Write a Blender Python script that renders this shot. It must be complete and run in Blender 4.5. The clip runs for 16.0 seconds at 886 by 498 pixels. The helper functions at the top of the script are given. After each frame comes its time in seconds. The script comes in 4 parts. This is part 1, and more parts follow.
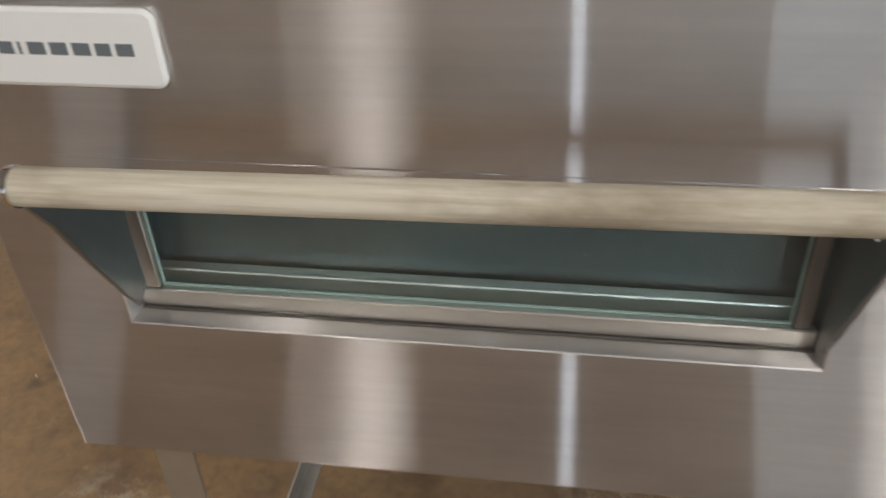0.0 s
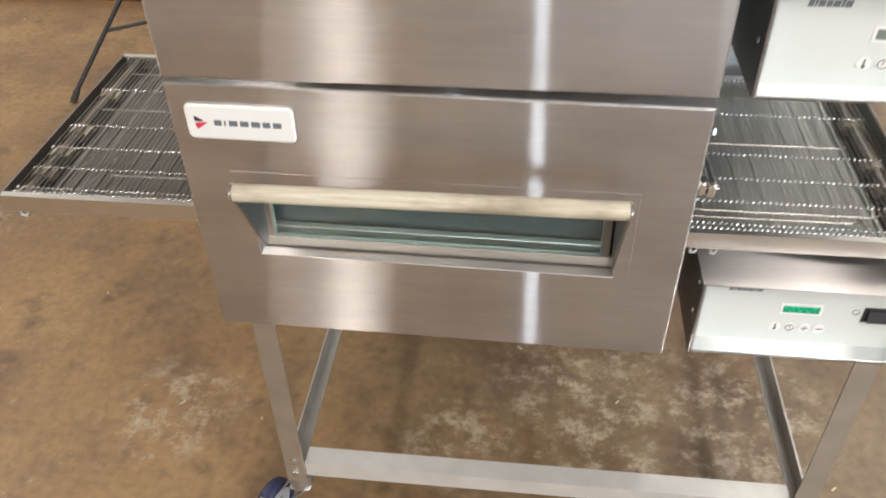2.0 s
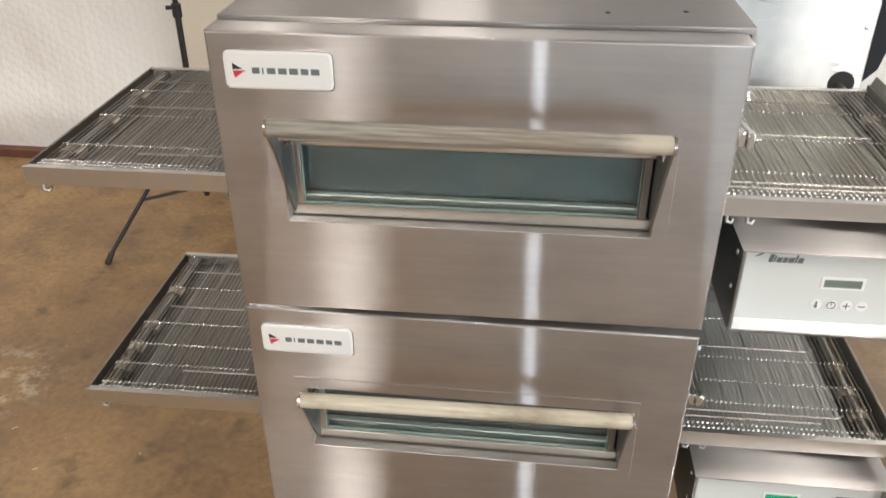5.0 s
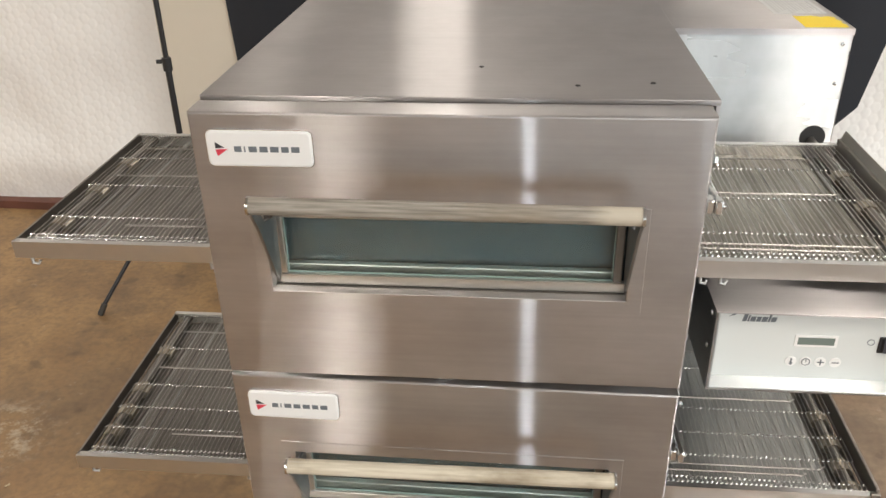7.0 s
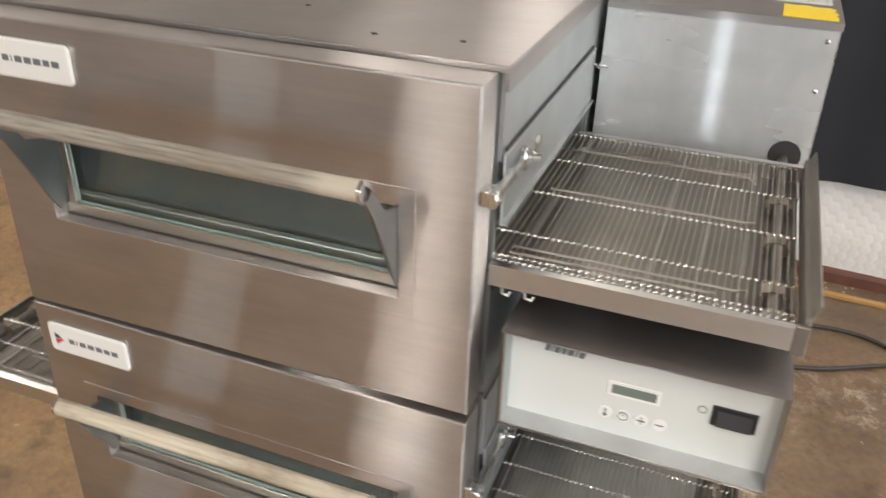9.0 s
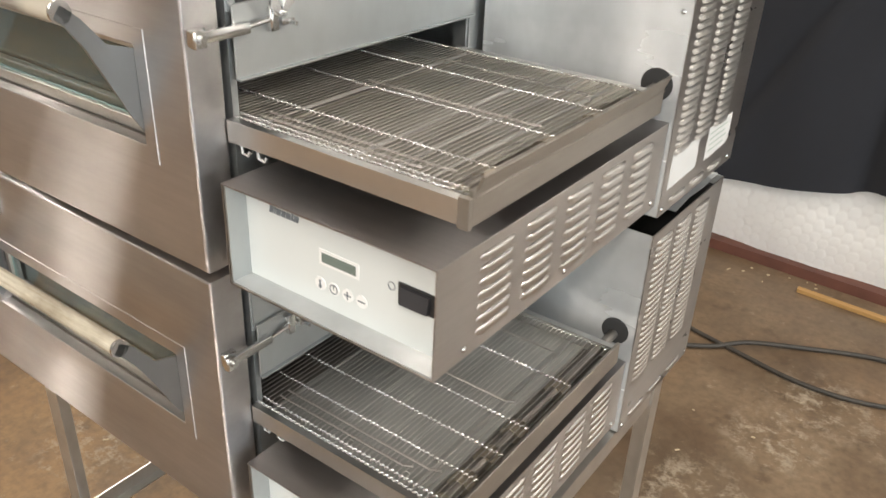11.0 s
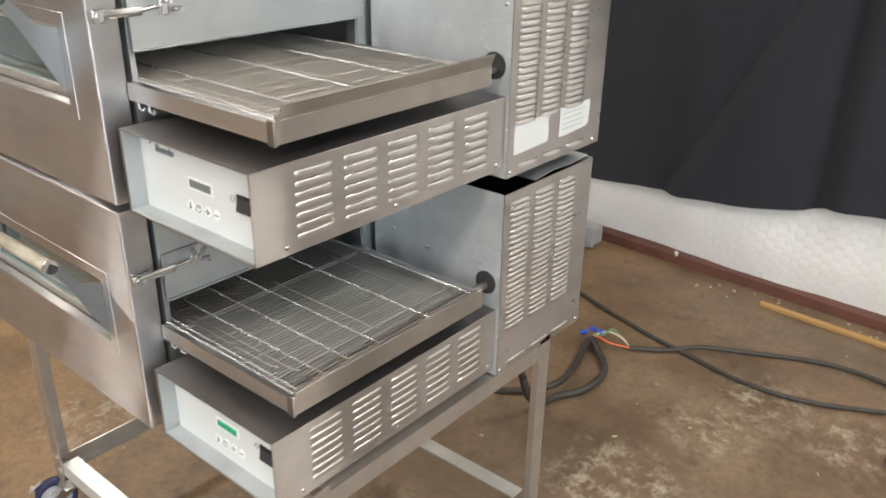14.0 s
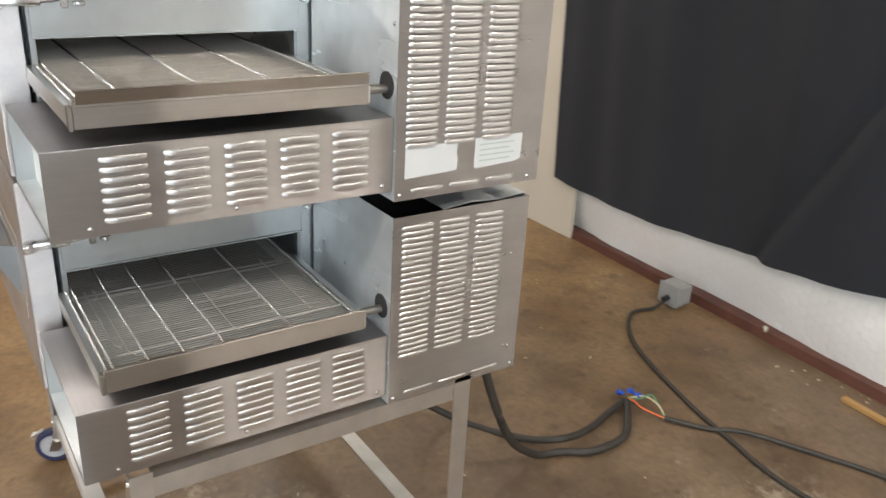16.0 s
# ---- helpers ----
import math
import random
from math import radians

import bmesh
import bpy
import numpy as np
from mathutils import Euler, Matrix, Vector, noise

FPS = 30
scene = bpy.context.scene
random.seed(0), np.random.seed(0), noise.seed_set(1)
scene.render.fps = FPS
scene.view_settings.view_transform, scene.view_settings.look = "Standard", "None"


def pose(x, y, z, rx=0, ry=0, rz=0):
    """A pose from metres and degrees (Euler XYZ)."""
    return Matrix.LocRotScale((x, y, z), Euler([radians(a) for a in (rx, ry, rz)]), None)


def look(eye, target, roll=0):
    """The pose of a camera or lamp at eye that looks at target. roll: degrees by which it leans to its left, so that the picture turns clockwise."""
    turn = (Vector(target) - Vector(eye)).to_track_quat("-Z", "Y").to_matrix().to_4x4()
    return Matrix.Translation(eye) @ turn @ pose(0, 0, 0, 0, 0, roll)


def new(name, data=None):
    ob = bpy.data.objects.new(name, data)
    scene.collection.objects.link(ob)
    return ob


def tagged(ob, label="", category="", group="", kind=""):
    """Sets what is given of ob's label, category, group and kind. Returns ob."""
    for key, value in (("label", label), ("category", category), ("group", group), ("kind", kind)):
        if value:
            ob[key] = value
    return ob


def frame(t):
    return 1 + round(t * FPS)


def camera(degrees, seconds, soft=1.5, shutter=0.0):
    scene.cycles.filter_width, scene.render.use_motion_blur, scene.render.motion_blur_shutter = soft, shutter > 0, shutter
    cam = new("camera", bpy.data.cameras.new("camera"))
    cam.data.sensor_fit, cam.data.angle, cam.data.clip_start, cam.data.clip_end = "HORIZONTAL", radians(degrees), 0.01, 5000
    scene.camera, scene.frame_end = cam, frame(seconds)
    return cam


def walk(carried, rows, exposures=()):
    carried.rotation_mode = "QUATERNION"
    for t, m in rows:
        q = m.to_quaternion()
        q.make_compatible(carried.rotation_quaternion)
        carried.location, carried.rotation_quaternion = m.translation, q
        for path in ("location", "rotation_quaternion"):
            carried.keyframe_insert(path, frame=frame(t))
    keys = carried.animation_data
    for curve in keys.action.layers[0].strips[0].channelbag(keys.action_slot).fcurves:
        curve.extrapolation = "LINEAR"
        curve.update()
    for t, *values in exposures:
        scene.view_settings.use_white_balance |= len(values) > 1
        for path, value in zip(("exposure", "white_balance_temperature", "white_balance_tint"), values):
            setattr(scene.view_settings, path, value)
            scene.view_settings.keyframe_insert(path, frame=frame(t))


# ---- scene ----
cam = camera(56.6, 16.0, shutter=0.5)
PATH = [
    (0, (0.43, -0.481, 1.288), (0.158, 1.145, 0.155), -2.8),
    (0.2, (0.436, -0.536, 1.335), (0.194, 1.066, 0.162), -1.9),
    (0.5, (0.462, -0.616, 1.404), (0.219, 0.921, 0.148), -1.7),
    (0.8, (0.474, -0.686, 1.472), (0.23, 0.796, 0.152), -2.4),
    (1, (0.478, -0.738, 1.498), (0.235, 0.729, 0.16), -3.2),
    (1.5, (0.487, -0.874, 1.594), (0.235, 0.602, 0.268), -3.3),
    (2, (0.488, -0.945, 1.682), (0.301, 0.585, 0.409), -1.2),
    (2.5, (0.481, -0.965, 1.727), (0.328, 0.598, 0.488), -0.1),
    (3, (0.466, -0.969, 1.764), (0.317, 0.597, 0.528), 0.1),
    (3.5, (0.448, -0.995, 1.805), (0.284, 0.61, 0.623), -0.1),
    (4, (0.439, -1.025, 1.849), (0.265, 0.626, 0.734), -0.2),
    (4.5, (0.442, -1.059, 1.888), (0.265, 0.627, 0.827), -0.2),
    (5, (0.439, -1.069, 1.921), (0.253, 0.645, 0.906), -0.2),
    (5.2, (0.435, -1.068, 1.932), (0.25, 0.653, 0.931), 0.1),
    (7.3, (0.48, -1.065, 1.982), (0.301, 0.692, 1.044), -1.3),
    (7.5, (0.518, -1.033, 1.97), (0.337, 0.728, 1.04), -1.2),
    (8, (0.691, -0.88, 1.938), (0.413, 0.881, 1.032), 0.4),
    (8.3, (0.786, -0.809, 1.911), (0.322, 0.909, 0.998), -0.3),
    (8.5, (0.845, -0.798, 1.903), (0.341, 0.896, 0.966), 0.2),
    (8.7, (0.898, -0.808, 1.892), (0.346, 0.865, 0.945), 0.2),
    (9, (0.979, -0.799, 1.881), (0.376, 0.842, 0.909), 1.8),
    (9.5, (1.152, -0.688, 1.865), (0.476, 0.901, 0.856), 4.3),
    (9.7, (1.221, -0.636, 1.863), (0.491, 0.908, 0.822), 4.3),
    (11.8, (1.636, -0.59, 1.674), (0.544, 0.822, 0.772), 2.3),
    (12, (1.666, -0.614, 1.675), (0.562, 0.788, 0.771), 2.2),
    (12.5, (1.787, -0.669, 1.642), (0.674, 0.724, 0.736), 1.7),
    (13, (1.916, -0.702, 1.674), (0.788, 0.692, 0.788), 0.7),
    (13.5, (1.946, -0.693, 1.669), (0.84, 0.727, 0.796), 0.7),
    (14, (1.986, -0.65, 1.687), (0.827, 0.755, 0.861), 1.0),
    (14.5, (2.066, -0.502, 1.695), (0.845, 0.87, 0.904), 2.3),
    (14.7, (2.095, -0.439, 1.678), (0.839, 0.909, 0.898), 2.8),
    (15, (2.139, -0.368, 1.666), (0.816, 0.909, 0.879), 2.3),
    (15.5, (2.277, -0.317, 1.665), (0.902, 0.913, 0.892), 2.6),
    (16, (2.389, -0.161, 1.671), (0.87, 0.892, 0.907), 3.2),
]
EXPOSURES = [(0, -0.62, 6350, 10), (0.5, -0.02, 6350, 10), (1.5, 0.14, 6400, 10), (3, -0.04, 6400, 10), (5, -0.14, 6450, 10), (8, -0.17, 6600, 11), (9, -0.2, 6650, 12), (9.7, -0.14, 7050, 13), (11.8, 0.04, 6450, 9), (14, 0.0, 6400, 10), (16, -0.12, 6400, 10)]
walk(cam, [(t, look(eye, target, roll)) for t, eye, target, roll in PATH], EXPOSURES)

# ---- world and light ----
world = bpy.data.worlds.new("sky")
scene.world = world
world.use_nodes = True
wn = world.node_tree
sky = wn.nodes.new("ShaderNodeTexSky")
sky.sky_type, sky.sun_disc, sky.sun_elevation, sky.sun_rotation = "NISHITA", False, radians(40), radians(120)
wn.nodes["Background"].inputs["Strength"].default_value = 0.12
wn.links.new(sky.outputs[0], wn.nodes["Background"].inputs[0])


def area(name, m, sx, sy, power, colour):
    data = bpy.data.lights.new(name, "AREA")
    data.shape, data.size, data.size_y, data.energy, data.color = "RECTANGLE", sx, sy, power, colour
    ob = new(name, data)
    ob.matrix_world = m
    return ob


WARM, COOL = (1.0, 0.94, 0.855), (0.83, 0.93, 1.0)
# strip lamps under the ceiling, out of view, mostly added fill: place, power, turn
CEIL = 3.7
STRIPS = [(-0.82, -3.65, 44, 0), (2.3, -2.0, 76, 0), (-3.2, -1.0, 40, 0), (3.6, -1.0, 40, 0), (-1.6, -6.6, 120, 90), (-4.6, -2.6, 38, 0), (2.6, -4.3, 125, 0), (-3.2, 1.6, 60, 0), (0.1, 2.15, 19, 0), (3.4, 1.6, 78, 0)]
for sx, sy, power, turn in STRIPS:
    area("unseen_strip_lamp", pose(sx, sy, CEIL - 0.17, 0, 0, turn), 0.30, 1.3, power, WARM)
# daylight in the east gateway, then lamps in gateways added out of view
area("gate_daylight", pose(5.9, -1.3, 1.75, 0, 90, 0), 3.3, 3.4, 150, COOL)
# narrow far lamp standing in for the light carried at the camera
area("camera_light_stand_in", pose(0.52, -10.9, 1.6, 90, 0, 0), 0.15, 3.1, 54, COOL)
# two unseen gateway lamps, added for cool reflections on doors and housings
area("unseen_west_gate_light", pose(-5.9, -9.75, 1.6, 0, -90, 0), 3.1, 1.6, 46, COOL)
area("unseen_wide_gate_light", pose(4.0, -10.9, 1.5, 90, 0, 0), 2.05, 2.9, 132, COOL)

# ---- helpers ----
ORIGIN = {}


def thing(name, x, y, z, label, category, group=""):
    ob = new(name)
    ob.location = (x, y, z)
    ob.empty_display_size = 0.1
    ORIGIN[ob.name] = Vector((x, y, z))
    return tagged(ob, label, category, group)


def mesh_of(name, bm, material, smooth=False):
    bmesh.ops.recalc_face_normals(bm, faces=bm.faces)
    me = bpy.data.meshes.new(name)
    bm.to_mesh(me)
    bm.free()
    for m in (material if isinstance(material, (list, tuple)) else [material]):
        me.materials.append(m)
    if smooth:
        me.shade_smooth()
        me.set_sharp_from_angle(angle=radians(38))
    return me


SAG = {}


def part(name, bm, material, parent, label="", smooth=False):
    """One mesh, given in world places, under a thing or a part of it."""
    o = ORIGIN[parent.name]
    sag = SAG.get(parent.name, 0.0)
    if sag:
        for v in bm.verts:
            v.co.z -= sag * v.co.x
    bmesh.ops.translate(bm, verts=bm.verts, vec=-o)
    ob = new(name, mesh_of(name, bm, material, smooth))
    ob.parent = parent
    ORIGIN[ob.name] = o
    if sag:
        SAG[ob.name] = sag
    return tagged(ob, label)


def piece(name, me, parent, m, label=""):
    """An object of its own on a shared mesh, at the world pose m, under a thing or part."""
    ob = new(name, me)
    ob.parent = parent
    ob.matrix_basis = Matrix.Translation(-ORIGIN[parent.name]) @ m
    ORIGIN[ob.name] = ORIGIN[parent.name]
    return tagged(ob, label)


def single(name, bm, material, label, category, kind="", group="", smooth=False):
    """A thing or piece of the setting that is one mesh."""
    ob = new(name, mesh_of(name, bm, material, smooth))
    ORIGIN[ob.name] = Vector((0, 0, 0))
    return tagged(ob, label, category, group, kind)


def box(bm, x0, x1, y0, y1, z0, z1, bevel=0.0, seg=2):
    v = bmesh.ops.create_cube(bm, size=1.0)["verts"]
    bmesh.ops.scale(bm, vec=(x1 - x0, y1 - y0, z1 - z0), verts=v)
    bmesh.ops.translate(bm, vec=((x0 + x1) / 2, (y0 + y1) / 2, (z0 + z1) / 2), verts=v)
    if bevel:
        edges = list({e for w in v for e in w.link_edges})
        bmesh.ops.bevel(bm, geom=edges, offset=bevel, segments=seg, affect="EDGES", profile=0.5)
    return bm


def boxes(*rows, bevel=0.0):
    bm = bmesh.new()
    for r in rows:
        box(bm, *r, bevel=bevel)
    return bm


def cyl(bm, a, b, r0, r1=None, n=20):
    a, b = Vector(a), Vector(b)
    d = b - a
    m = Matrix.Translation((a + b) / 2) @ d.to_track_quat("Z", "Y").to_matrix().to_4x4()
    bmesh.ops.create_cone(bm, cap_ends=True, segments=n, radius1=r0, radius2=r0 if r1 is None else r1, depth=d.length, matrix=m)
    return bm


def spline(pts, steps=8):
    """Catmull-Rom through the points."""
    p = [Vector(q) for q in pts]
    p = [2 * p[0] - p[1]] + p + [2 * p[-1] - p[-2]]
    out = []
    for i in range(1, len(p) - 2):
        for k in range(steps):
            t = k / steps
            a, b, c, d = p[i - 1 : i + 3]
            out.append(0.5 * (2 * b + (c - a) * t + (2 * a - 5 * b + 4 * c - d) * t * t + (3 * b - a - 3 * c + d) * t ** 3))
    return out + [p[-2]]


def tube(bm, pts, r, n=8):
    pts = [Vector(q) for q in pts]
    rings = []
    for i, q in enumerate(pts):
        d = (pts[min(i + 1, len(pts) - 1)] - pts[max(i - 1, 0)]).normalized()
        up = Vector((0, 0, 1)) if abs(d.z) < 0.9 else Vector((1, 0, 0))
        s = d.cross(up).normalized()
        u = s.cross(d)
        rings.append([bm.verts.new(q + r * (math.cos(6.28318 * k / n) * s + math.sin(6.28318 * k / n) * u)) for k in range(n)])
    for a, b in zip(rings, rings[1:]):
        for k in range(n):
            bm.faces.new((a[k], a[(k + 1) % n], b[(k + 1) % n], b[k]))
    bm.faces.new(rings[0][::-1])
    bm.faces.new(rings[-1])
    return bm


def prism(bm, poly, axis, a, b):
    """A flat outline pushed from a to b along an axis; the outline is given in the other two axes, in order."""
    def at(u, v, w):
        return {"x": (w, u, v), "y": (u, w, v), "z": (u, v, w)}[axis]
    lo = [bm.verts.new(at(u, v, a)) for u, v in poly]
    hi = [bm.verts.new(at(u, v, b)) for u, v in poly]
    n = len(poly)
    bm.faces.new(lo)
    bm.faces.new(hi[::-1])
    for k in range(n):
        bm.faces.new((lo[k], hi[k], hi[(k + 1) % n], lo[(k + 1) % n]))
    return bm


def rounded(x0, x1, z0, z1, r, n=5):
    pts = []
    for cx, cz, a in ((x1 - r, z1 - r, 0), (x0 + r, z1 - r, 90), (x0 + r, z0 + r, 180), (x1 - r, z0 + r, 270)):
        for k in range(n + 1):
            t = radians(a + 90 * k / n)
            pts.append((cx + r * math.cos(t), cz + r * math.sin(t)))
    return pts


# ---- materials ----
class Mat:
    """A node material in the making."""
    def __init__(self, name, colour=(0.5, 0.5, 0.5), rough=0.5, metal=0.0):
        self.m = bpy.data.materials.new(name)
        self.m.use_nodes = True
        self.t = self.m.node_tree
        self.b = self.t.nodes["Principled BSDF"]
        self.set("Base Color", (*colour, 1)).set("Roughness", rough).set("Metallic", metal)
        self.co = None

    def set(self, key, value):
        self.b.inputs[key].default_value = value
        return self

    def node(self, kind, **values):
        n = self.t.nodes.new("ShaderNode" + kind)
        for k, v in values.items():
            n.inputs[k].default_value = v
        return n

    def link(self, a, b):
        self.t.links.new(a, b)

    def coords(self, scale=(1, 1, 1), kind="Object"):
        if self.co is None:
            self.co = self.t.nodes.new("ShaderNodeTexCoord")
        mp = self.node("Mapping")
        mp.inputs["Scale"].default_value = scale
        self.link(self.co.outputs[kind], mp.inputs[0])
        return mp.outputs[0]

    def noise(self, scale, detail=4.0, stretch=(1, 1, 1), rough=0.55, kind="Object"):
        n = self.node("TexNoise", Scale=scale, Detail=detail, Roughness=rough)
        self.link(self.coords(stretch, kind), n.inputs["Vector"])
        return n.outputs["Fac"]

    def ramp(self, fac, stops):
        r = self.t.nodes.new("ShaderNodeValToRGB")
        el = r.color_ramp.elements
        while len(el) < len(stops):
            el.new(0.5)
        for e, (pos, c) in zip(el, stops):
            e.position = pos
            e.color = (*c, 1) if not isinstance(c, float) else (c, c, c, 1)
        self.link(fac, r.inputs[0])
        return r.outputs[0]

    def mix(self, fac, a, b, blend="MIX"):
        n = self.t.nodes.new("ShaderNodeMix")
        n.data_type, n.blend_type = "RGBA", blend
        for sock, v in ((n.inputs[0], fac), (n.inputs[6], a), (n.inputs[7], b)):
            if isinstance(v, (int, float)):
                sock.default_value = v
            elif isinstance(v, tuple):
                sock.default_value = (*v, 1)
            else:
                self.link(v, sock)
        return n.outputs[2]

    def math(self, op, a, b=0.5):
        n = self.t.nodes.new("ShaderNodeMath")
        n.operation = op
        for sock, v in zip(n.inputs, (a, b)):
            if isinstance(v, (int, float)):
                sock.default_value = v
            else:
                self.link(v, sock)
        return n.outputs[0]

    def bump(self, height, strength, distance=0.001):
        n = self.node("Bump", Strength=strength, Distance=distance)
        self.link(height, n.inputs["Height"])
        if self.b.inputs["Normal"].is_linked:
            self.link(self.b.inputs["Normal"].links[0].from_socket, n.inputs["Normal"])
        self.link(n.outputs[0], self.b.inputs["Normal"])
        return self

    def to(self, key, sock):
        self.link(sock, self.b.inputs[key])
        return self


def steel(name, tint, rough, along, aniso=0.75, grain=(0.5, 26, 26), even=0.42, metal=1.0, mottle=0.0):
    """Brushed sheet: a long thin gloss across the brushing over a softer even one. The brushing runs level."""
    m = Mat(name, tint, rough + 0.12, metal)
    lines = m.noise(9.0, 0.5, grain)
    cloud = m.noise(3.0, 2.0)
    smear = m.noise(3.4, 4.0, (0.7, 1.2, 2.4), 0.55)
    base = m.mix(m.math("MULTIPLY", cloud, 0.42), tint, tuple(c * 0.74 for c in tint))
    base = m.mix(m.math("MULTIPLY", lines, 0.10), base, tuple(c * 0.6 for c in tint))
    smudge = m.noise(8.0, 5.0, (0.8, 0.8, 1.5), 0.6)
    base = m.mix(m.math("MULTIPLY", m.ramp(smudge, [(0.38, 0.0), (0.68, 1.0)]), 0.10 if mottle else 0.40), base, tuple(c * 0.64 for c in tint))
    brush = m.noise(9.0, 3.0, tuple(0.45 if g < 1 else g * 0.62 for g in grain), 0.65)
    base = m.mix(m.math("MULTIPLY", m.ramp(brush, [(0.3, 0.0), (0.7, 1.0)]), 0.16), base, tuple(c * 0.6 for c in tint))
    if mottle:
        spangle = m.noise(11.0, 3.0, (1.4, 1.4, 0.8), 0.6)
        base = m.mix(m.math("MULTIPLY", m.ramp(spangle, [(0.3, 0.0), (0.7, 1.0)]), mottle), base, tuple(c * 0.55 for c in tint))
    m.to("Base Color", base)
    # wiped patches and fine streaks are a little duller
    streak = m.noise(5.0, 3.0, (0.35, 0.35, 5.0), 0.5)
    wipe = m.math("ADD", m.math("MULTIPLY", m.ramp(smear, [(0.12, 0.0), (0.88, 1.0)]), 0.7), m.math("MULTIPLY", streak, 0.05 if mottle else 0.2))
    r = m.math("ADD", m.math("MULTIPLY", wipe, 0.10), rough - 0.02)
    m.to("Roughness", m.math("ADD", r, 0.10))
    g = m.t.nodes.new("ShaderNodeBsdfAnisotropic")
    g.distribution = "GGX"
    g.inputs["Anisotropy"].default_value = aniso
    tan = m.node("CombineXYZ", X=along[0], Y=along[1], Z=along[2])
    m.link(base, g.inputs["Color"])
    m.link(r, g.inputs["Roughness"])
    m.link(tan.outputs[0], g.inputs["Tangent"])
    mix = m.t.nodes.new("ShaderNodeMixShader")
    m.link(m.math("ADD", m.math("MULTIPLY", wipe, 0.40), even - 0.18), mix.inputs[0])
    m.link(g.outputs[0], mix.inputs[1])
    m.link(m.b.outputs[0], mix.inputs[2])
    m.link(mix.outputs[0], m.t.nodes["Material Output"].inputs["Surface"])
    return m.m


ACROSS, DEEP = (1.0, 0.05, 0.02), (0.05, 1.0, 0.02)
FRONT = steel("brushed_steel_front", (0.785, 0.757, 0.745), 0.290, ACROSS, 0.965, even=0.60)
# TOP and SIDE: the same steel, their dimmer reflections put into darker tints
TOP = steel("brushed_steel_top_dim", (0.55, 0.525, 0.52), 0.275, ACROSS, 0.85, even=0.52)
SIDE = steel("brushed_steel_side_dim", (0.56, 0.528, 0.50), 0.262, DEEP, 0.90, (26, 0.5, 26), even=0.30)
# PLATE carries the brown reflection of the floor in its tint
PLATE = steel("floor_tinted_end_steel", (0.455, 0.42, 0.375), 0.285, DEEP, 0.88, (26, 0.5, 26), even=0.40)
# lit copy of GALV: the bright light on these faces is in the tint
GALVFACE = steel("galvanised_sheet_lit", (0.93, 0.965, 0.975), 0.262, ACROSS, 0.93, (3, 3, 3), 0.62, 0.34, 0.40)
GALV = steel("galvanised_sheet", (0.63, 0.66, 0.667), 0.270, DEEP, 0.65, (3, 3, 3), 0.55, 0.78, 0.20)


def plain_metal(name, colour, rough, speck=0.15, scale=30.0):
    m = Mat(name, colour, rough, 1.0)
    n = m.noise(scale, 4.0)
    m.to("Base Color", m.mix(m.math("MULTIPLY", n, speck * 2), colour, tuple(c * 0.6 for c in colour)))
    m.to("Roughness", m.math("ADD", m.math("MULTIPLY", n, 0.2), rough - 0.1))
    return m.m


ALU = plain_metal("aluminium_rail", (0.70, 0.69, 0.67), 0.34)
PRESSED = plain_metal("pressed_louver_steel", (0.58, 0.56, 0.535), 0.30, 0.06, 700.0)
WIRE = plain_metal("bright_wire", (0.52, 0.50, 0.47), 0.36, 0.25, 60.0)
BROWNWIRE = plain_metal("browned_wire", (0.56, 0.53, 0.485), 0.38, 0.3, 60.0)
HOOK = plain_metal("polished_wire", (0.86, 0.85, 0.83), 0.24, 0.15, 60.0)
# worn trays; also the dark tone for shade around the oven windows
WORN_SHADE = plain_metal("worn_tray_and_shade_steel", (0.31, 0.288, 0.265), 0.56, 0.35, 14.0)
TOOTHED = plain_metal("stained_sprocket_steel", (0.44, 0.39, 0.32), 0.42, 0.4, 40.0)
DARKMET = plain_metal("dark_oven_steel", (0.065, 0.063, 0.06), 0.5, 0.3, 12.0)
BRACKET = plain_metal("dark_bracket_steel", (0.33, 0.345, 0.35), 0.36, 0.15)
FINGER_DIM = plain_metal("air_finger_and_dim_chamber", (0.115, 0.148, 0.165), 0.5, 0.15, 5.0)
STAINED = plain_metal("heat_stained_steel", (0.76, 0.735, 0.69), 0.33, 0.3, 9.0)
CHROME = plain_metal("zinc_plated", (0.75, 0.75, 0.74), 0.2)
GREYSTEEL = plain_metal("dull_stand_steel", (0.58, 0.575, 0.56), 0.43, 0.25, 18.0)


def simple(name, colour, rough, spread=0.12, scale=20.0, bump=0.0, metal=0.0):
    m = Mat(name, colour, rough, metal)
    n = m.noise(scale, 5.0)
    m.to("Base Color", m.mix(n, tuple(c * (1 - spread) for c in colour), tuple(min(1, c * (1 + spread)) for c in colour)))
    if bump:
        m.bump(n, bump, 0.002)
    return m.m


STANDSTEEL = simple("dull_galvanised_stand", (0.60, 0.585, 0.555), 0.34, 0.25, 14.0, 0.0, 0.90)
TRAY = simple("dull_tray_steel", (0.30, 0.280, 0.240), 0.30, 0.35, 9.0, 0.0, 0.92)
# lit copy of STANDSTEEL: light on the front rail is in its colour
RAILSTEEL = simple("galvanised_stand_lit", (0.70, 0.69, 0.67), 0.38, 0.18, 14.0, 0.0, 0.45)
BRIGHTTRAY = simple("grey_tray_sheet", (0.38, 0.385, 0.365), 0.50, 0.35, 7.0, 0.0, 0.55)
WHITE = simple("white_enamel", (0.67, 0.70, 0.69), 0.35, 0.03, 6.0)
BADGE = simple("white_badge", (0.84, 0.84, 0.83), 0.3, 0.02)
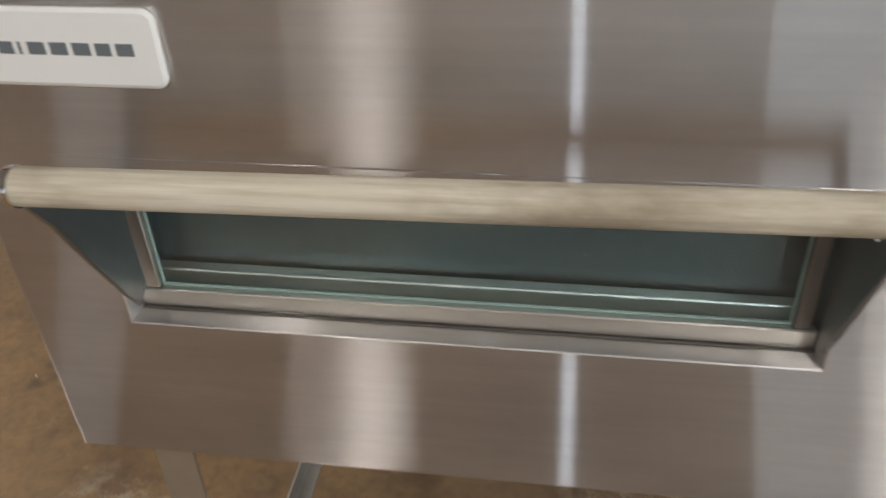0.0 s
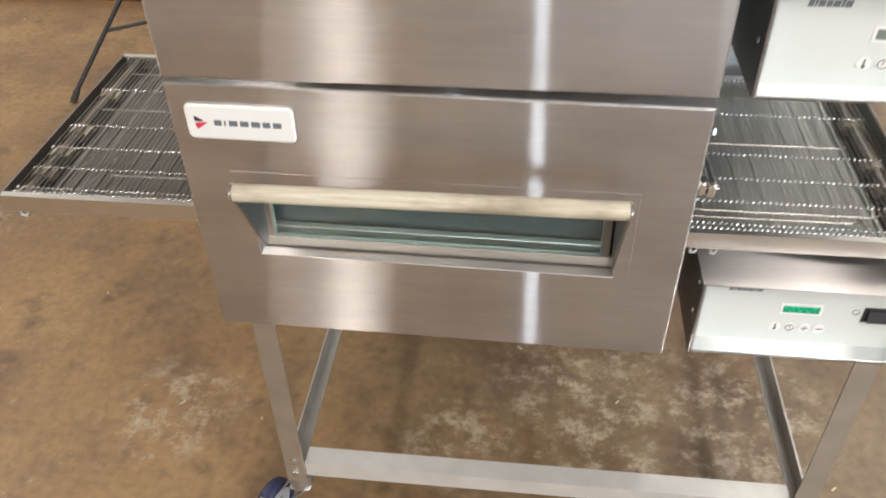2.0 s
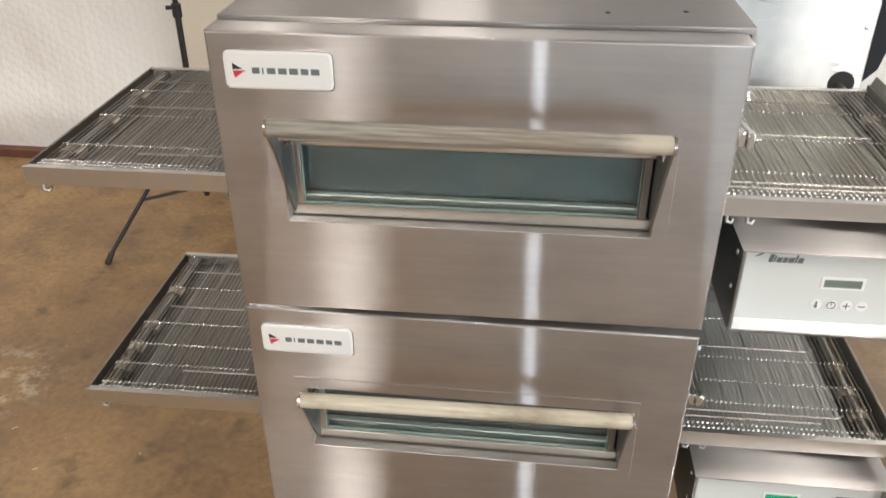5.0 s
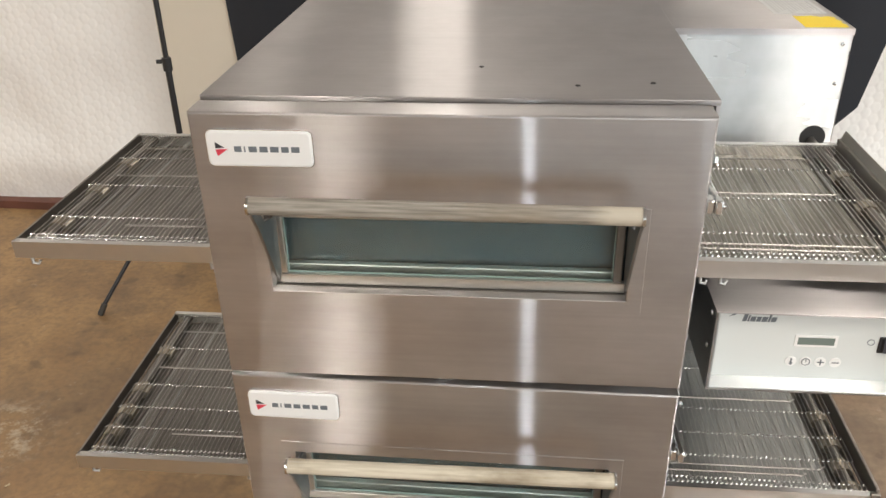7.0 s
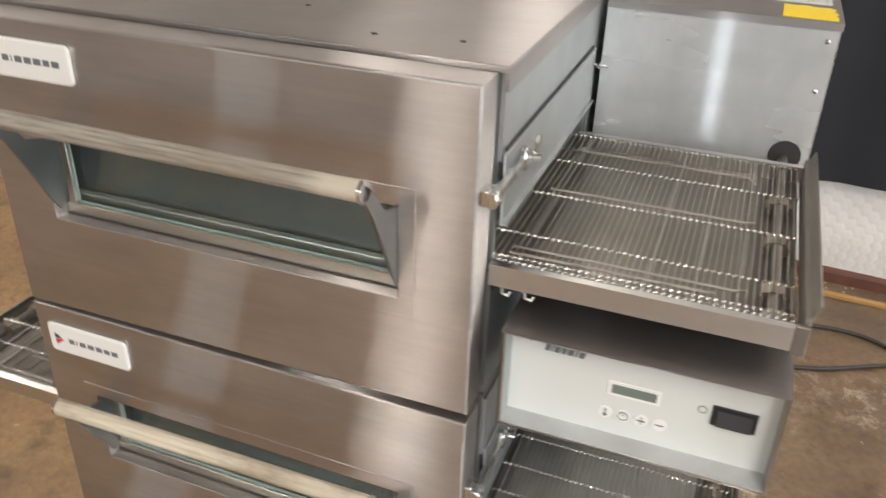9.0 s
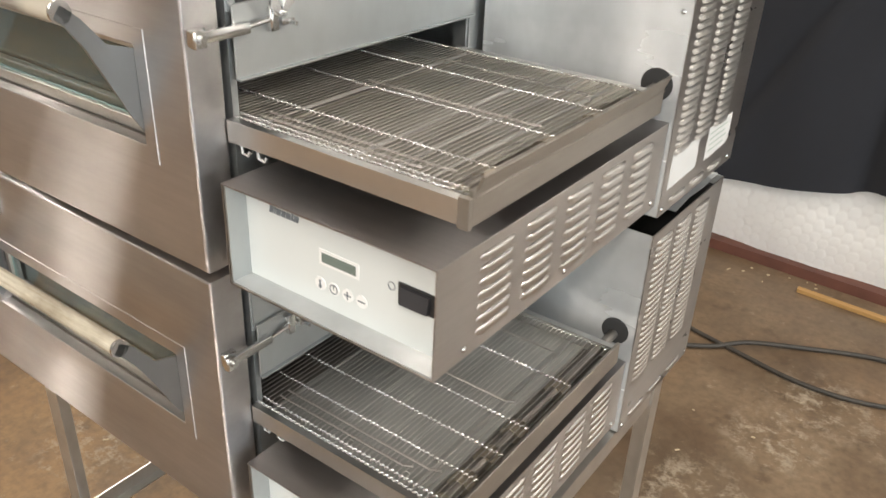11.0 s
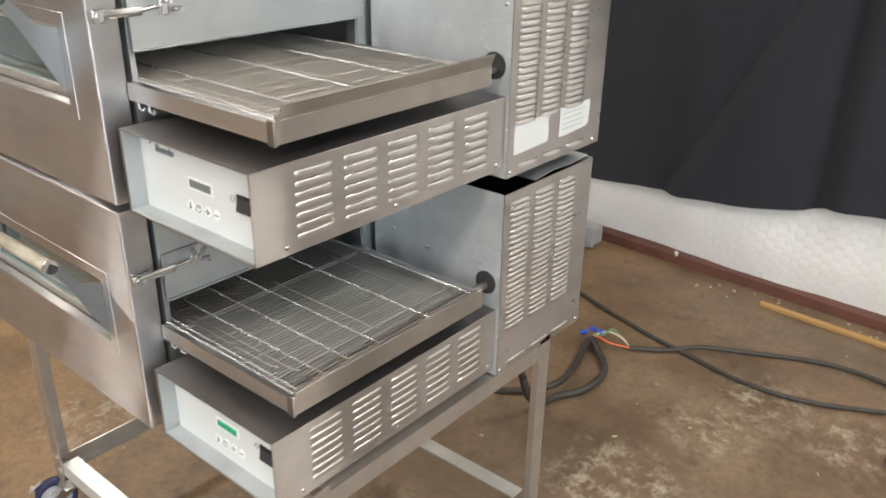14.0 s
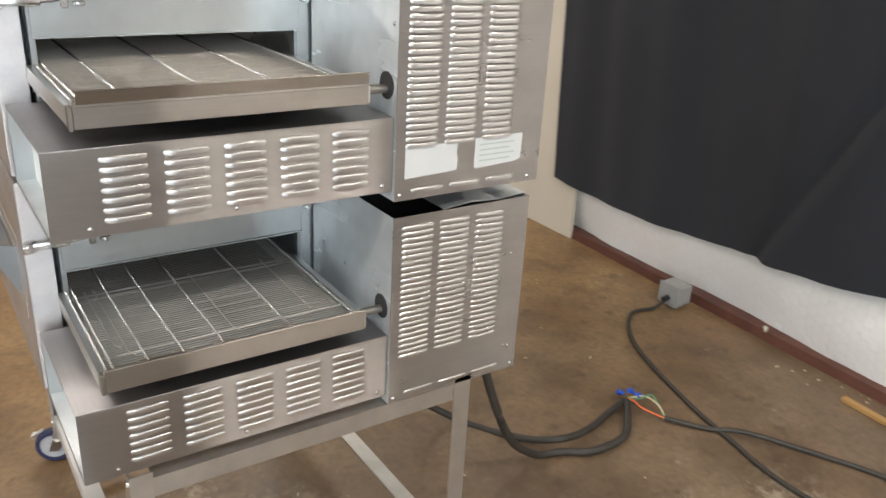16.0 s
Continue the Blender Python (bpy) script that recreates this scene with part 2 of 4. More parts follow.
INK = simple("dark_print", (0.035, 0.035, 0.04), 0.5)
RED = simple("red_print", (0.65, 0.05, 0.08), 0.45)
GREYINK = simple("grey_print", (0.15, 0.17, 0.19), 0.5)
LCD = simple("grey_lcd", (0.17, 0.21, 0.19), 0.2)
BLACKPL = simple("black_plastic", (0.02, 0.02, 0.022), 0.4)
RUBBER = simple("black_rubber_cable", (0.040, 0.034, 0.027), 0.55, 0.4, 30.0, 0.3)
BLUE = simple("blue_tyre", (0.022, 0.026, 0.075), 0.45)
BLUECAP = simple("blue_connector", (0.02, 0.09, 0.55), 0.4)
ORANGE = simple("orange_wire", (0.75, 0.16, 0.05), 0.45)
GREENW = simple("green_wire", (0.10, 0.24, 0.12), 0.45)
CREAMW = simple("cream_wire", (0.62, 0.55, 0.36), 0.45)
PAPER = simple("white_paper", (0.55, 0.555, 0.545), 0.6, 0.04)
YELLOW = simple("yellow_tape", (0.83, 0.62, 0.02), 0.5, 0.06)
SEAL = simple("pale_green_glass_edge", (0.30, 0.40, 0.37), 0.25, 0.1)
CREAM = simple("cream_panel", (0.66, 0.60, 0.50), 0.6, 0.06, 3.0)
PLASTICGREY = simple("grey_box_plastic", (0.33, 0.33, 0.32), 0.5, 0.08)
MAROON = simple("maroon_skirting", (0.125, 0.048, 0.032), 0.6, 0.5, 9.0, 0.4)
CEILING = simple("grey_ceiling", (0.42, 0.41, 0.40), 0.8, 0.1, 2.0)
WALLS = simple("painted_block_wall", (0.42, 0.41, 0.40), 0.7, 0.08, 2.0)
LAMPSHADE = simple("lamp_housing", (0.75, 0.74, 0.70), 0.5)
# near-black colour that stands in for shade inside openings
VOID = simple("opening_shade", (0.03, 0.03, 0.03), 0.8)


def lit_green():
    m = Mat("lit_green_display", (0.0, 0.12, 0.06), 0.3)
    n = m.noise(420.0, 1.0)
    m.to("Emission Color", m.ramp(n, [(0.48, (0.0, 0.09, 0.04)), (0.64, (0.03, 0.75, 0.36))]))
    m.set("Emission Strength", 0.85)
    return m.m


def glass():
    m = Mat("green_window_glass", (0.80, 0.89, 0.885), 0.02)
    m.set("Transmission Weight", 1.0).set("IOR", 1.48)
    return m.m


def wood_handle(name, a, b, wear, bare=None):
    m = Mat(name, a, 0.5)
    g = m.noise(9.0, 6.0, (1.2, 26, 26))
    blot = m.noise(11.0, 5.0, (0.7, 1.6, 1.6))
    c = m.mix(m.ramp(g, [(0.35, 0.0), (0.7, 1.0)]), a, b)
    c = m.mix(m.ramp(blot, [(0.46, 0.0), (0.66, wear)]), c, (0.25, 0.20, 0.14))
    if bare is not None:
        # the last stretch of the bar is rubbed pale
        sep = m.t.nodes.new("ShaderNodeSeparateXYZ")
        m.link(m.coords(), sep.inputs[0])
        rub = m.math("ADD", sep.outputs[0], m.math("MULTIPLY", m.math("SUBTRACT", blot, 0.5), 0.12))
        c = m.mix(m.ramp(rub, [(bare, 0.0), (bare + 0.04, 0.8)]), c, (0.56, 0.51, 0.42))
    m.to("Base Color", c)
    m.to("Roughness", m.math("ADD", m.math("MULTIPLY", blot, 0.25), 0.56))
    m.set("Specular IOR Level", 0.25)
    m.bump(g, 0.35, 0.0008).bump(blot, 0.2, 0.002)
    return m.m


def concrete():
    m = Mat("stained_brown_concrete", (0.2, 0.13, 0.08), 0.5)
    big = m.noise(0.8, 5.0)
    mid = m.noise(2.6, 6.0, rough=0.54)
    fine = m.noise(38.0, 6.0)
    sep = m.t.nodes.new("ShaderNodeSeparateXYZ")
    m.link(m.coords(), sep.inputs[0])
    # the slab is tan on one side of the room and red-brown on the other
    side = m.math("ADD", m.math("MULTIPLY", sep.outputs[0], 0.75), m.math("MULTIPLY", m.math("SUBTRACT", big, 0.5), 1.6))
    side = m.math("ADD", side, 0.38)
    tan = m.mix(m.ramp(mid, [(0.3, 0.0), (0.7, 1.0)]), (0.195, 0.108, 0.042), (0.385, 0.240, 0.106))
    brown = m.mix(m.ramp(mid, [(0.3, 0.0), (0.72, 1.0)]), (0.108, 0.073, 0.045), (0.262, 0.186, 0.116))
    n = m.t.nodes.new("ShaderNodeClamp")
    m.link(side, n.inputs[0])
    c = m.mix(n.outputs[0], tan, brown)

    def spread(places):
        """1 at the middle of each place (x, y, radius), 0 beyond its radius."""
        most = None
        for px, py, r in places:
            d = m.t.nodes.new("ShaderNodeVectorMath")
            d.operation = "DISTANCE"
            d.inputs[1].default_value = (px, py, 0)
            m.link(m.coords(), d.inputs[0])
            near = m.math("SUBTRACT", 1.0, m.math("DIVIDE", d.outputs["Value"], r))
            most = near if most is None else m.math("MAXIMUM", most, near)
        return m.math("MAXIMUM", most, 0.0)

    # damp dark stains, blotches and small oil spots
    damp = m.math("ADD", spread([(0.60, 1.05, 0.45), (-1.1, 1.3, 0.5), (-0.5, 0.9, 0.35)]), m.math("MULTIPLY", m.math("SUBTRACT", mid, 0.5), 1.5))
    c = m.mix(m.ramp(damp, [(0.15, 0.0), (0.7, 0.42)]), c, (0.095, 0.064, 0.040))
    blot = m.noise(4.2, 9.0, (1, 1, 1), 0.66)
    c = m.mix(m.ramp(blot, [(0.40, 0.42), (0.53, 0.0)]), c, (0.105, 0.062, 0.035))
    rust = m.noise(2.1, 6.0, rough=0.6)
    c = m.mix(m.ramp(rust, [(0.52, 0.0), (0.7, 0.3)]), c, (0.22, 0.108, 0.05))
    spots = m.noise(9.0, 4.0, rough=0.5)
    c = m.mix(m.ramp(spots, [(0.60, 0.0), (0.70, 0.5)]), c, (0.07, 0.04, 0.02))
    # pale flaked patches and fine scratches
    flake = m.noise(14.0, 12.0, rough=0.76)
    fleck = m.noise(21.0, 8.0, rough=0.7)
    where = m.math("ADD", m.math("MULTIPLY", m.noise(1.7, 3.0), 0.55), spread([(0.72, 0.53, 0.36), (1.04, 0.46, 0.34), (0.74, 0.26, 0.2), (0.37, 0.31, 0.2), (-0.38, 0.37, 0.22), (1.33, 1.98, 0.26), (1.24, 1.68, 0.2), (1.15, 1.24, 0.3), (1.63, 1.93, 0.24), (-1.4, 1.09, 0.25)]))
    pale = m.math("MULTIPLY", m.ramp(flake, [(0.49, 0.0), (0.60, 1.0)]), m.ramp(where, [(0.36, 0.0), (0.85, 0.62)]))
    pale = m.math("MAXIMUM", pale, m.math("MULTIPLY", m.ramp(fleck, [(0.60, 0.0), (0.69, 0.5)]), m.ramp(where, [(0.2, 0.25), (0.6, 1.0)])))
    c = m.mix(pale, c, (0.52, 0.45, 0.34))
    crack = m.node("TexVoronoi", Scale=2.2)
    crack.feature = "DISTANCE_TO_EDGE"
    w = m.node("TexNoise", Scale=3.0, Detail=6.0)
    m.link(m.coords(), w.inputs["Vector"])
    m.link(m.mix(0.25, m.coords(), w.outputs["Color"]), crack.inputs["Vector"])
    c = m.mix(m.ramp(crack.outputs["Distance"], [(0.0, 0.15), (0.008, 0.0)]), c, (0.06, 0.035, 0.02))
    m.to("Base Color", m.mix(m.ramp(fine, [(0.42, 0.0), (0.74, 0.42)]), c, (0.075, 0.050, 0.031)))
    m.to("Roughness", m.math("ADD", m.math("MULTIPLY", mid, 0.35), 0.30))
    m.bump(mid, 0.15, 0.006).bump(fine, 0.2, 0.001)
    return m.m


def quilt():
    """White faced insulation pressed through hexagonal wire netting."""
    m = Mat("white_netted_insulation", (0.80, 0.77, 0.71), 0.5)
    sep = m.t.nodes.new("ShaderNodeSeparateXYZ")
    wob = m.node("TexNoise", Scale=6.0, Detail=2.0)
    m.link(m.coords(), wob.inputs["Vector"])
    m.link(m.mix(0.035, m.coords(), wob.outputs["Color"], "ADD"), sep.inputs[0])
    k = 2 * math.pi / (0.046 * 0.866)
    total = None
    for a in (0, 60, 120):
        u = m.math("ADD", m.math("MULTIPLY", sep.outputs[0], k * math.cos(radians(a))), m.math("MULTIPLY", sep.outputs[2], 0.85 * k * math.sin(radians(a))))
        w = m.math("COSINE", u)
        total = w if total is None else m.math("ADD", total, w)
    hexes = m.math("ADD", m.math("MULTIPLY", total, 0.2222), 0.3333)
    d = m.ramp(hexes, [(0.0, 0.0), (0.25, 0.75), (0.6, 1.0)])
    fold = m.noise(2.6, 4.0, (1, 1, 0.45))
    dirt = m.noise(1.1, 5.0)
    c = m.mix(m.ramp(dirt, [(0.45, 0.0), (0.8, 0.35)]), (0.875, 0.865, 0.845), (0.76, 0.71, 0.63))
    m.to("Base Color", m.mix(m.ramp(hexes, [(0.02, 0.05), (0.18, 0.0)]), c, (0.45, 0.41, 0.36)))
    m.bump(fold, 0.7, 0.06).bump(d, 0.24, 0.007)
    return m.m


def drape():
    m = Mat("black_cloth", (0.012, 0.012, 0.013), 0.85)
    weave = m.noise(160.0, 2.0)
    cloud = m.noise(2.0, 4.0)
    m.to("Base Color", m.mix(cloud, (0.009, 0.0105, 0.015), (0.018, 0.0205, 0.028)))
    m.set("Sheen Weight", 0.08)
    m.bump(weave, 0.2, 0.001)
    return m.m


def timber():
    m = Mat("raw_yellow_timber", (0.5, 0.32, 0.12), 0.6)
    g = m.noise(6.0, 5.0, (1.5, 30, 30))
    m.to("Base Color", m.mix(g, (0.34, 0.18, 0.055), (0.50, 0.30, 0.11)))
    m.bump(g, 0.3, 0.001)
    return m.m


GREEN, GLASS, FLOORM, QUILT, DRAPE, TIMBER = lit_green(), glass(), concrete(), quilt(), drape(), timber()
WOOD_PALE = wood_handle("pale_scrubbed_handle", (0.68, 0.63, 0.52), (0.50, 0.44, 0.33), 0.8)
WOOD_WORN = wood_handle("grey_worn_handle", (0.40, 0.37, 0.325), (0.175, 0.155, 0.130), 0.55, 0.19)

# ---- the room ----
WX0, WX1, WY0, WY1 = -6.0, 6.0, -11.0, 3.0


def wall_y(x):
    """The foot of the back wall runs a little askew."""
    return 2.93 - 0.04 * x


bm = bmesh.new()
box(bm, WX0 - 0.3, WX1 + 0.3, WY0 - 0.3, 3.6, -0.2, 0.0)
single("floor", bm, FLOORM, "stained brown concrete warehouse floor with pale flaked patches", "floor", "structure")
bm = boxes((WX0 - 0.3, WX1 + 0.3, WY0 - 0.3, 3.6, CEIL, CEIL + 0.2))
single("ceiling", bm, CEILING, "plain grey warehouse ceiling", "ceiling", "structure")
single("wall_west", boxes((WX0 - 0.2, WX0, WY0, -10.6, 0, CEIL), (WX0 - 0.2, WX0, -8.9, 3.5, 0, CEIL), (WX0 - 0.2, WX0, -10.6, -8.9, 3.3, CEIL)), WALLS, "painted warehouse side wall with an unseen gateway added for a lamp", "wall", "structure")
# gateway in the east wall, y -3.1 to 0.5; openings added for lamps in the south wall, x 0.3 to 0.75 and 2.95 to 5.05
single("wall_east", boxes((WX1, WX1 + 0.2, WY0, -3.1, 0, CEIL), (WX1, WX1 + 0.2, 0.5, 3.5, 0, CEIL), (WX1, WX1 + 0.2, -3.1, 0.5, 3.45, CEIL)), WALLS, "painted warehouse wall with an open gateway", "wall", "structure")
single("wall_south", boxes((WX0, 0.3, WY0 - 0.2, WY0, 0, CEIL), (0.75, 2.95, WY0 - 0.2, WY0, 0, CEIL), (5.05, WX1, WY0 - 0.2, WY0, 0, CEIL), (0.3, 0.75, WY0 - 0.2, WY0, 3.2, CEIL), (2.95, 5.05, WY0 - 0.2, WY0, 3.0, CEIL)), WALLS, "painted warehouse wall with a narrow slot and a gateway, both unseen and added for lamps", "wall", "structure")
single("ground", boxes((-40, 40, -45, 45, -0.5, -0.22)), simple("yard_asphalt", (0.06, 0.06, 0.06), 0.9, 0.3, 3.0), "asphalt yard outside the gateways", "ground", "structure")

# back wall: a bulging quilted face on a solid wall
bm = bmesh.new()
NX, NZ = 150, 48
grid = []
for i in range(NX + 1):
    x = WX0 + (WX1 - WX0) * i / NX
    col = []
    for j in range(NZ + 1):
        z = CEIL * j / NZ
        y = wall_y(x) + 0.03 * noise.noise((x * 1.6, 0, z * 1.1)) + 0.012 * noise.noise((x * 5, 3, z * 5)) - 0.05 * math.exp(-((z - 0.25) / 0.18) ** 2)
        col.append(bm.verts.new((x, y, z)))
    grid.append(col)
for i in range(NX):
    for j in range(NZ):
        bm.faces.new((grid[i][j], grid[i + 1][j], grid[i + 1][j + 1], grid[i][j + 1]))
back = [bm.verts.new(c) for c in ((WX0, 3.45, 0), (WX1, 3.45, 0), (WX1, 3.45, CEIL), (WX0, 3.45, CEIL))]
bm.faces.new(back)
for a, b, edge in ((back[0], back[3], grid[0]), (back[1], back[2], grid[-1])):
    bm.faces.new([a] + edge + [b])
single("wall_north", bm, QUILT, "white netted insulation on the back wall, creased and bulging", "wall", "structure", smooth=True)

bm = bmesh.new()
prism(bm, [(WX0, wall_y(WX0) - 0.075), (WX1, wall_y(WX1) - 0.075), (WX1, wall_y(WX1) + 0.03), (WX0, wall_y(WX0) + 0.03)], "z", 0.0, 0.046)
single("baseboard", bm, MAROON, "worn dark red wooden sill along the back wall", "baseboard", "structure")

# black curtain
HEM = [(-1.1, 0.33), (-0.64, 0.305), (0.13, 0.33), (0.35, 0.36), (0.8, 0.39), (1.105, 0.436), (1.2, 0.475), (1.45, 0.49), (1.75, 0.50), (1.84, 0.58), (1.99, 0.74), (2.05, 1.03), (2.12, 1.3), (2.3, 2.1)]


def hem(x):
    pts = HEM
    for (a, u), (b, v) in zip(pts, pts[1:]):
        if a <= x <= b:
            return u + (v - u) * (x - a) / (b - a)
    return pts[0][1] if x < pts[0][0] else pts[-1][1]


bm = bmesh.new()
NX, NZ = 190, 40
grid = []
for i in range(NX + 1):
    s = i / NX
    col = []
    for j in range(NZ + 1):
        v = j / NZ
        x = (-0.90 - 0.13 * v) + (3.05 + 0.5 * v) * s
        z = hem(x) + (2.2 - hem(x)) * v
        fold = 0.034 * math.sin(5.2 * x + 1.2 * math.sin(1.7 * x) + 0.8 * v) + 0.075 * math.exp(-((x - 1.14 - 0.03 * v) / 0.055) ** 2) - 0.03 * math.exp(-((x - 1.27 - 0.05 * v) / 0.08) ** 2) + 0.040 * math.exp(-((x - 0.47 - 0.94 * v) / 0.038) ** 2) - 0.03 * math.exp(-((x - 0.57 - 0.94 * v) / 0.06) ** 2) + 0.012 * math.sin(19 * x + 2 * v) + 0.03 * noise.noise((x * 2.2, 7, z * 0.8))
        col.append((x, wall_y(x) - 0.135 + fold * (0.55 + 0.45 * v), z))
    grid.append(col)
front = [[bm.verts.new(c) for c in col] for col in grid]
rear = [[bm.verts.new((c[0], c[1] + 0.004, c[2])) for c in col] for col in grid]
for i in range(NX):
    for j in range(NZ):
        bm.faces.new((front[i][j], front[i + 1][j], front[i + 1][j + 1], front[i][j + 1]))
        bm.faces.new((rear[i][j], rear[i][j + 1], rear[i + 1][j + 1], rear[i + 1][j]))
    bm.faces.new((front[i][0], rear[i][0], rear[i + 1][0], front[i + 1][0]))
for j in range(NZ):
    bm.faces.new((front[0][j], front[0][j + 1], rear[0][j + 1], rear[0][j]))
    bm.faces.new((front[NX][j], rear[NX][j], rear[NX][j + 1], front[NX][j + 1]))
curtain = thing("curtain", 0.6, 2.8, 2.22, "long black cloth curtain hung in front of the back wall", "curtain")
part("cloth", bm, DRAPE, curtain, smooth=True)
bm = bmesh.new()
cyl(bm, (-1.3, wall_y(-1.3) - 0.13, 2.215), (2.9, wall_y(2.9) - 0.13, 2.215), 0.016, n=12)
part("curtain_rod", bm, GREYSTEEL, curtain, smooth=True)

bm = bmesh.new()
box(bm, -1.33, -0.74, wall_y(-1) - 0.105, wall_y(-1) - 0.085, 0.0, 2.4, 0.004)
single("cream_board", bm, CREAM, "smooth cream sheet standing against the back wall", "board")

# housings for the added strip lamps, out of view
for sx, sy, power, turn in STRIPS:
    fx = thing("unseen_ceiling_light", sx, sy, CEIL, "unseen white strip light added under the ceiling", "ceiling light", "strip lights under the ceiling")
    hx, hy = (0.68, 0.17) if turn else (0.17, 0.68)
    part("housing", boxes((sx - hx, sx + hx, sy - hy, sy + hy, CEIL - 0.15, CEIL), bevel=0.01), LAMPSHADE, fx)


# ---- ovens ----
def louver_mesh(name, w, h, d, mat, bend, n=12, rows=6):
    """A pressed louver: it lies in the plane x = 0, runs along y, bulges to +x and opens downwards."""
    bm = bmesh.new()
    grid = []
    for i in range(n + 1):
        u = -1 + 2 * i / n
        u = math.copysign(1 - (1 - abs(u)) ** 1.6, u)
        side = max(0.0, 1 - abs(u) ** 5)
        col = []
        for j in range(rows + 1):
            v = 1 - (1 - j / rows) ** 2
            col.append(bm.verts.new((d * side * (1 - v ** bend) + 0.0003, u * w / 2, (v - 0.5) * h * (0.35 + 0.65 * side ** 0.5))))
        grid.append(col)
    for i in range(n):
        for j in range(rows):
            bm.faces.new((grid[i][j], grid[i + 1][j], grid[i + 1][j + 1], grid[i][j + 1]))
    return mesh_of(name, bm, mat, True)


LOUVER_WIDE = louver_mesh("louver", 0.074, 0.0102, 0.0037, PRESSED, 9.0)
LOUVER_SMALL = louver_mesh("louver", 0.074, 0.0098, 0.0036, PRESSED, 5.0)
bm = bmesh.new()
bmesh.ops.create_uvsphere(bm, u_segments=10, v_segments=6, radius=0.0045)
bmesh.ops.scale(bm, vec=(0.55, 1, 1), verts=bm.verts)
SCREW = mesh_of("screw", bm, CHROME, True)


def belt_mesh(x0, x1, y0, y1, z, rows, start, r, wire):
    """A belt of cross wires whose hooked links line up in rows along the belt."""
    pitch = 0.0085
    n = int((x1 - x0) / pitch)
    verts, faces, shine = [], [], []

    def bar(a, b, r, polished=0, sides=5):
        a, b = Vector(a), Vector(b)
        d = (b - a).normalized()
        s = d.cross(Vector((0, 0, 1))).normalized()
        u = s.cross(d).normalized()
        k = len(verts)
        for q in (a, b):
            verts.extend([q + r * (math.cos(6.28318 * i / sides + 0.3) * s + math.sin(6.28318 * i / sides + 0.3) * u) for i in range(sides)])
        faces.extend([(k + i, k + (i + 1) % sides, k + sides + (i + 1) % sides, k + sides + i) for i in range(sides)])
        faces.extend([tuple(range(k, k + sides)), tuple(range(k + 2 * sides - 1, k + sides - 1, -1))])
        shine.extend([polished] * (sides + 2))

    rng = random.Random(start)
    ys = [y0] + rows + [y1]
    for i in range(n + 1):
        x = x0 + i * pitch
        jit = rng.uniform(-0.0005, 0.0005)
        for k, (a, b) in enumerate(zip(ys, ys[1:])):
            sh = 0.0016 * (1 if k % 2 else -1)
            dz = rng.uniform(-0.0003, 0.0003)
            bar((x + sh + jit, a, z + dz), (x + sh + jit, b, z - dz), r)
        for k, ry in enumerate(rows):
            # the hook: a short raised loop with gaps between neighbours
            h = rng.uniform(0.0, 0.0005)
            bar((x - 0.0022, ry - 0.0020, z + h), (x, ry, z + 0.0014 + h), 0.00160, 1)
            bar((x, ry, z + 0.0014 + h), (x + 0.0022, ry + 0.0020, z + h), 0.00160, 1)
    me = bpy.data.meshes.new("wire_belt")
    me.from_pydata([tuple(v) for v in verts], [], faces)
    me.materials.append(wire)
    me.materials.append(HOOK)
    for p, polished in zip(me.polygons, shine):
        p.material_index = polished
    me.shade_smooth()
    me.set_sharp_from_angle(angle=radians(80))
    return me


P = 0.457
BELT_ROWS = {True: [0.066, 0.078, 0.145, 0.280, 0.412, 0.535], False: [0.064, 0.076, 0.135, 0.198, 0.271, 0.404, 0.535]}


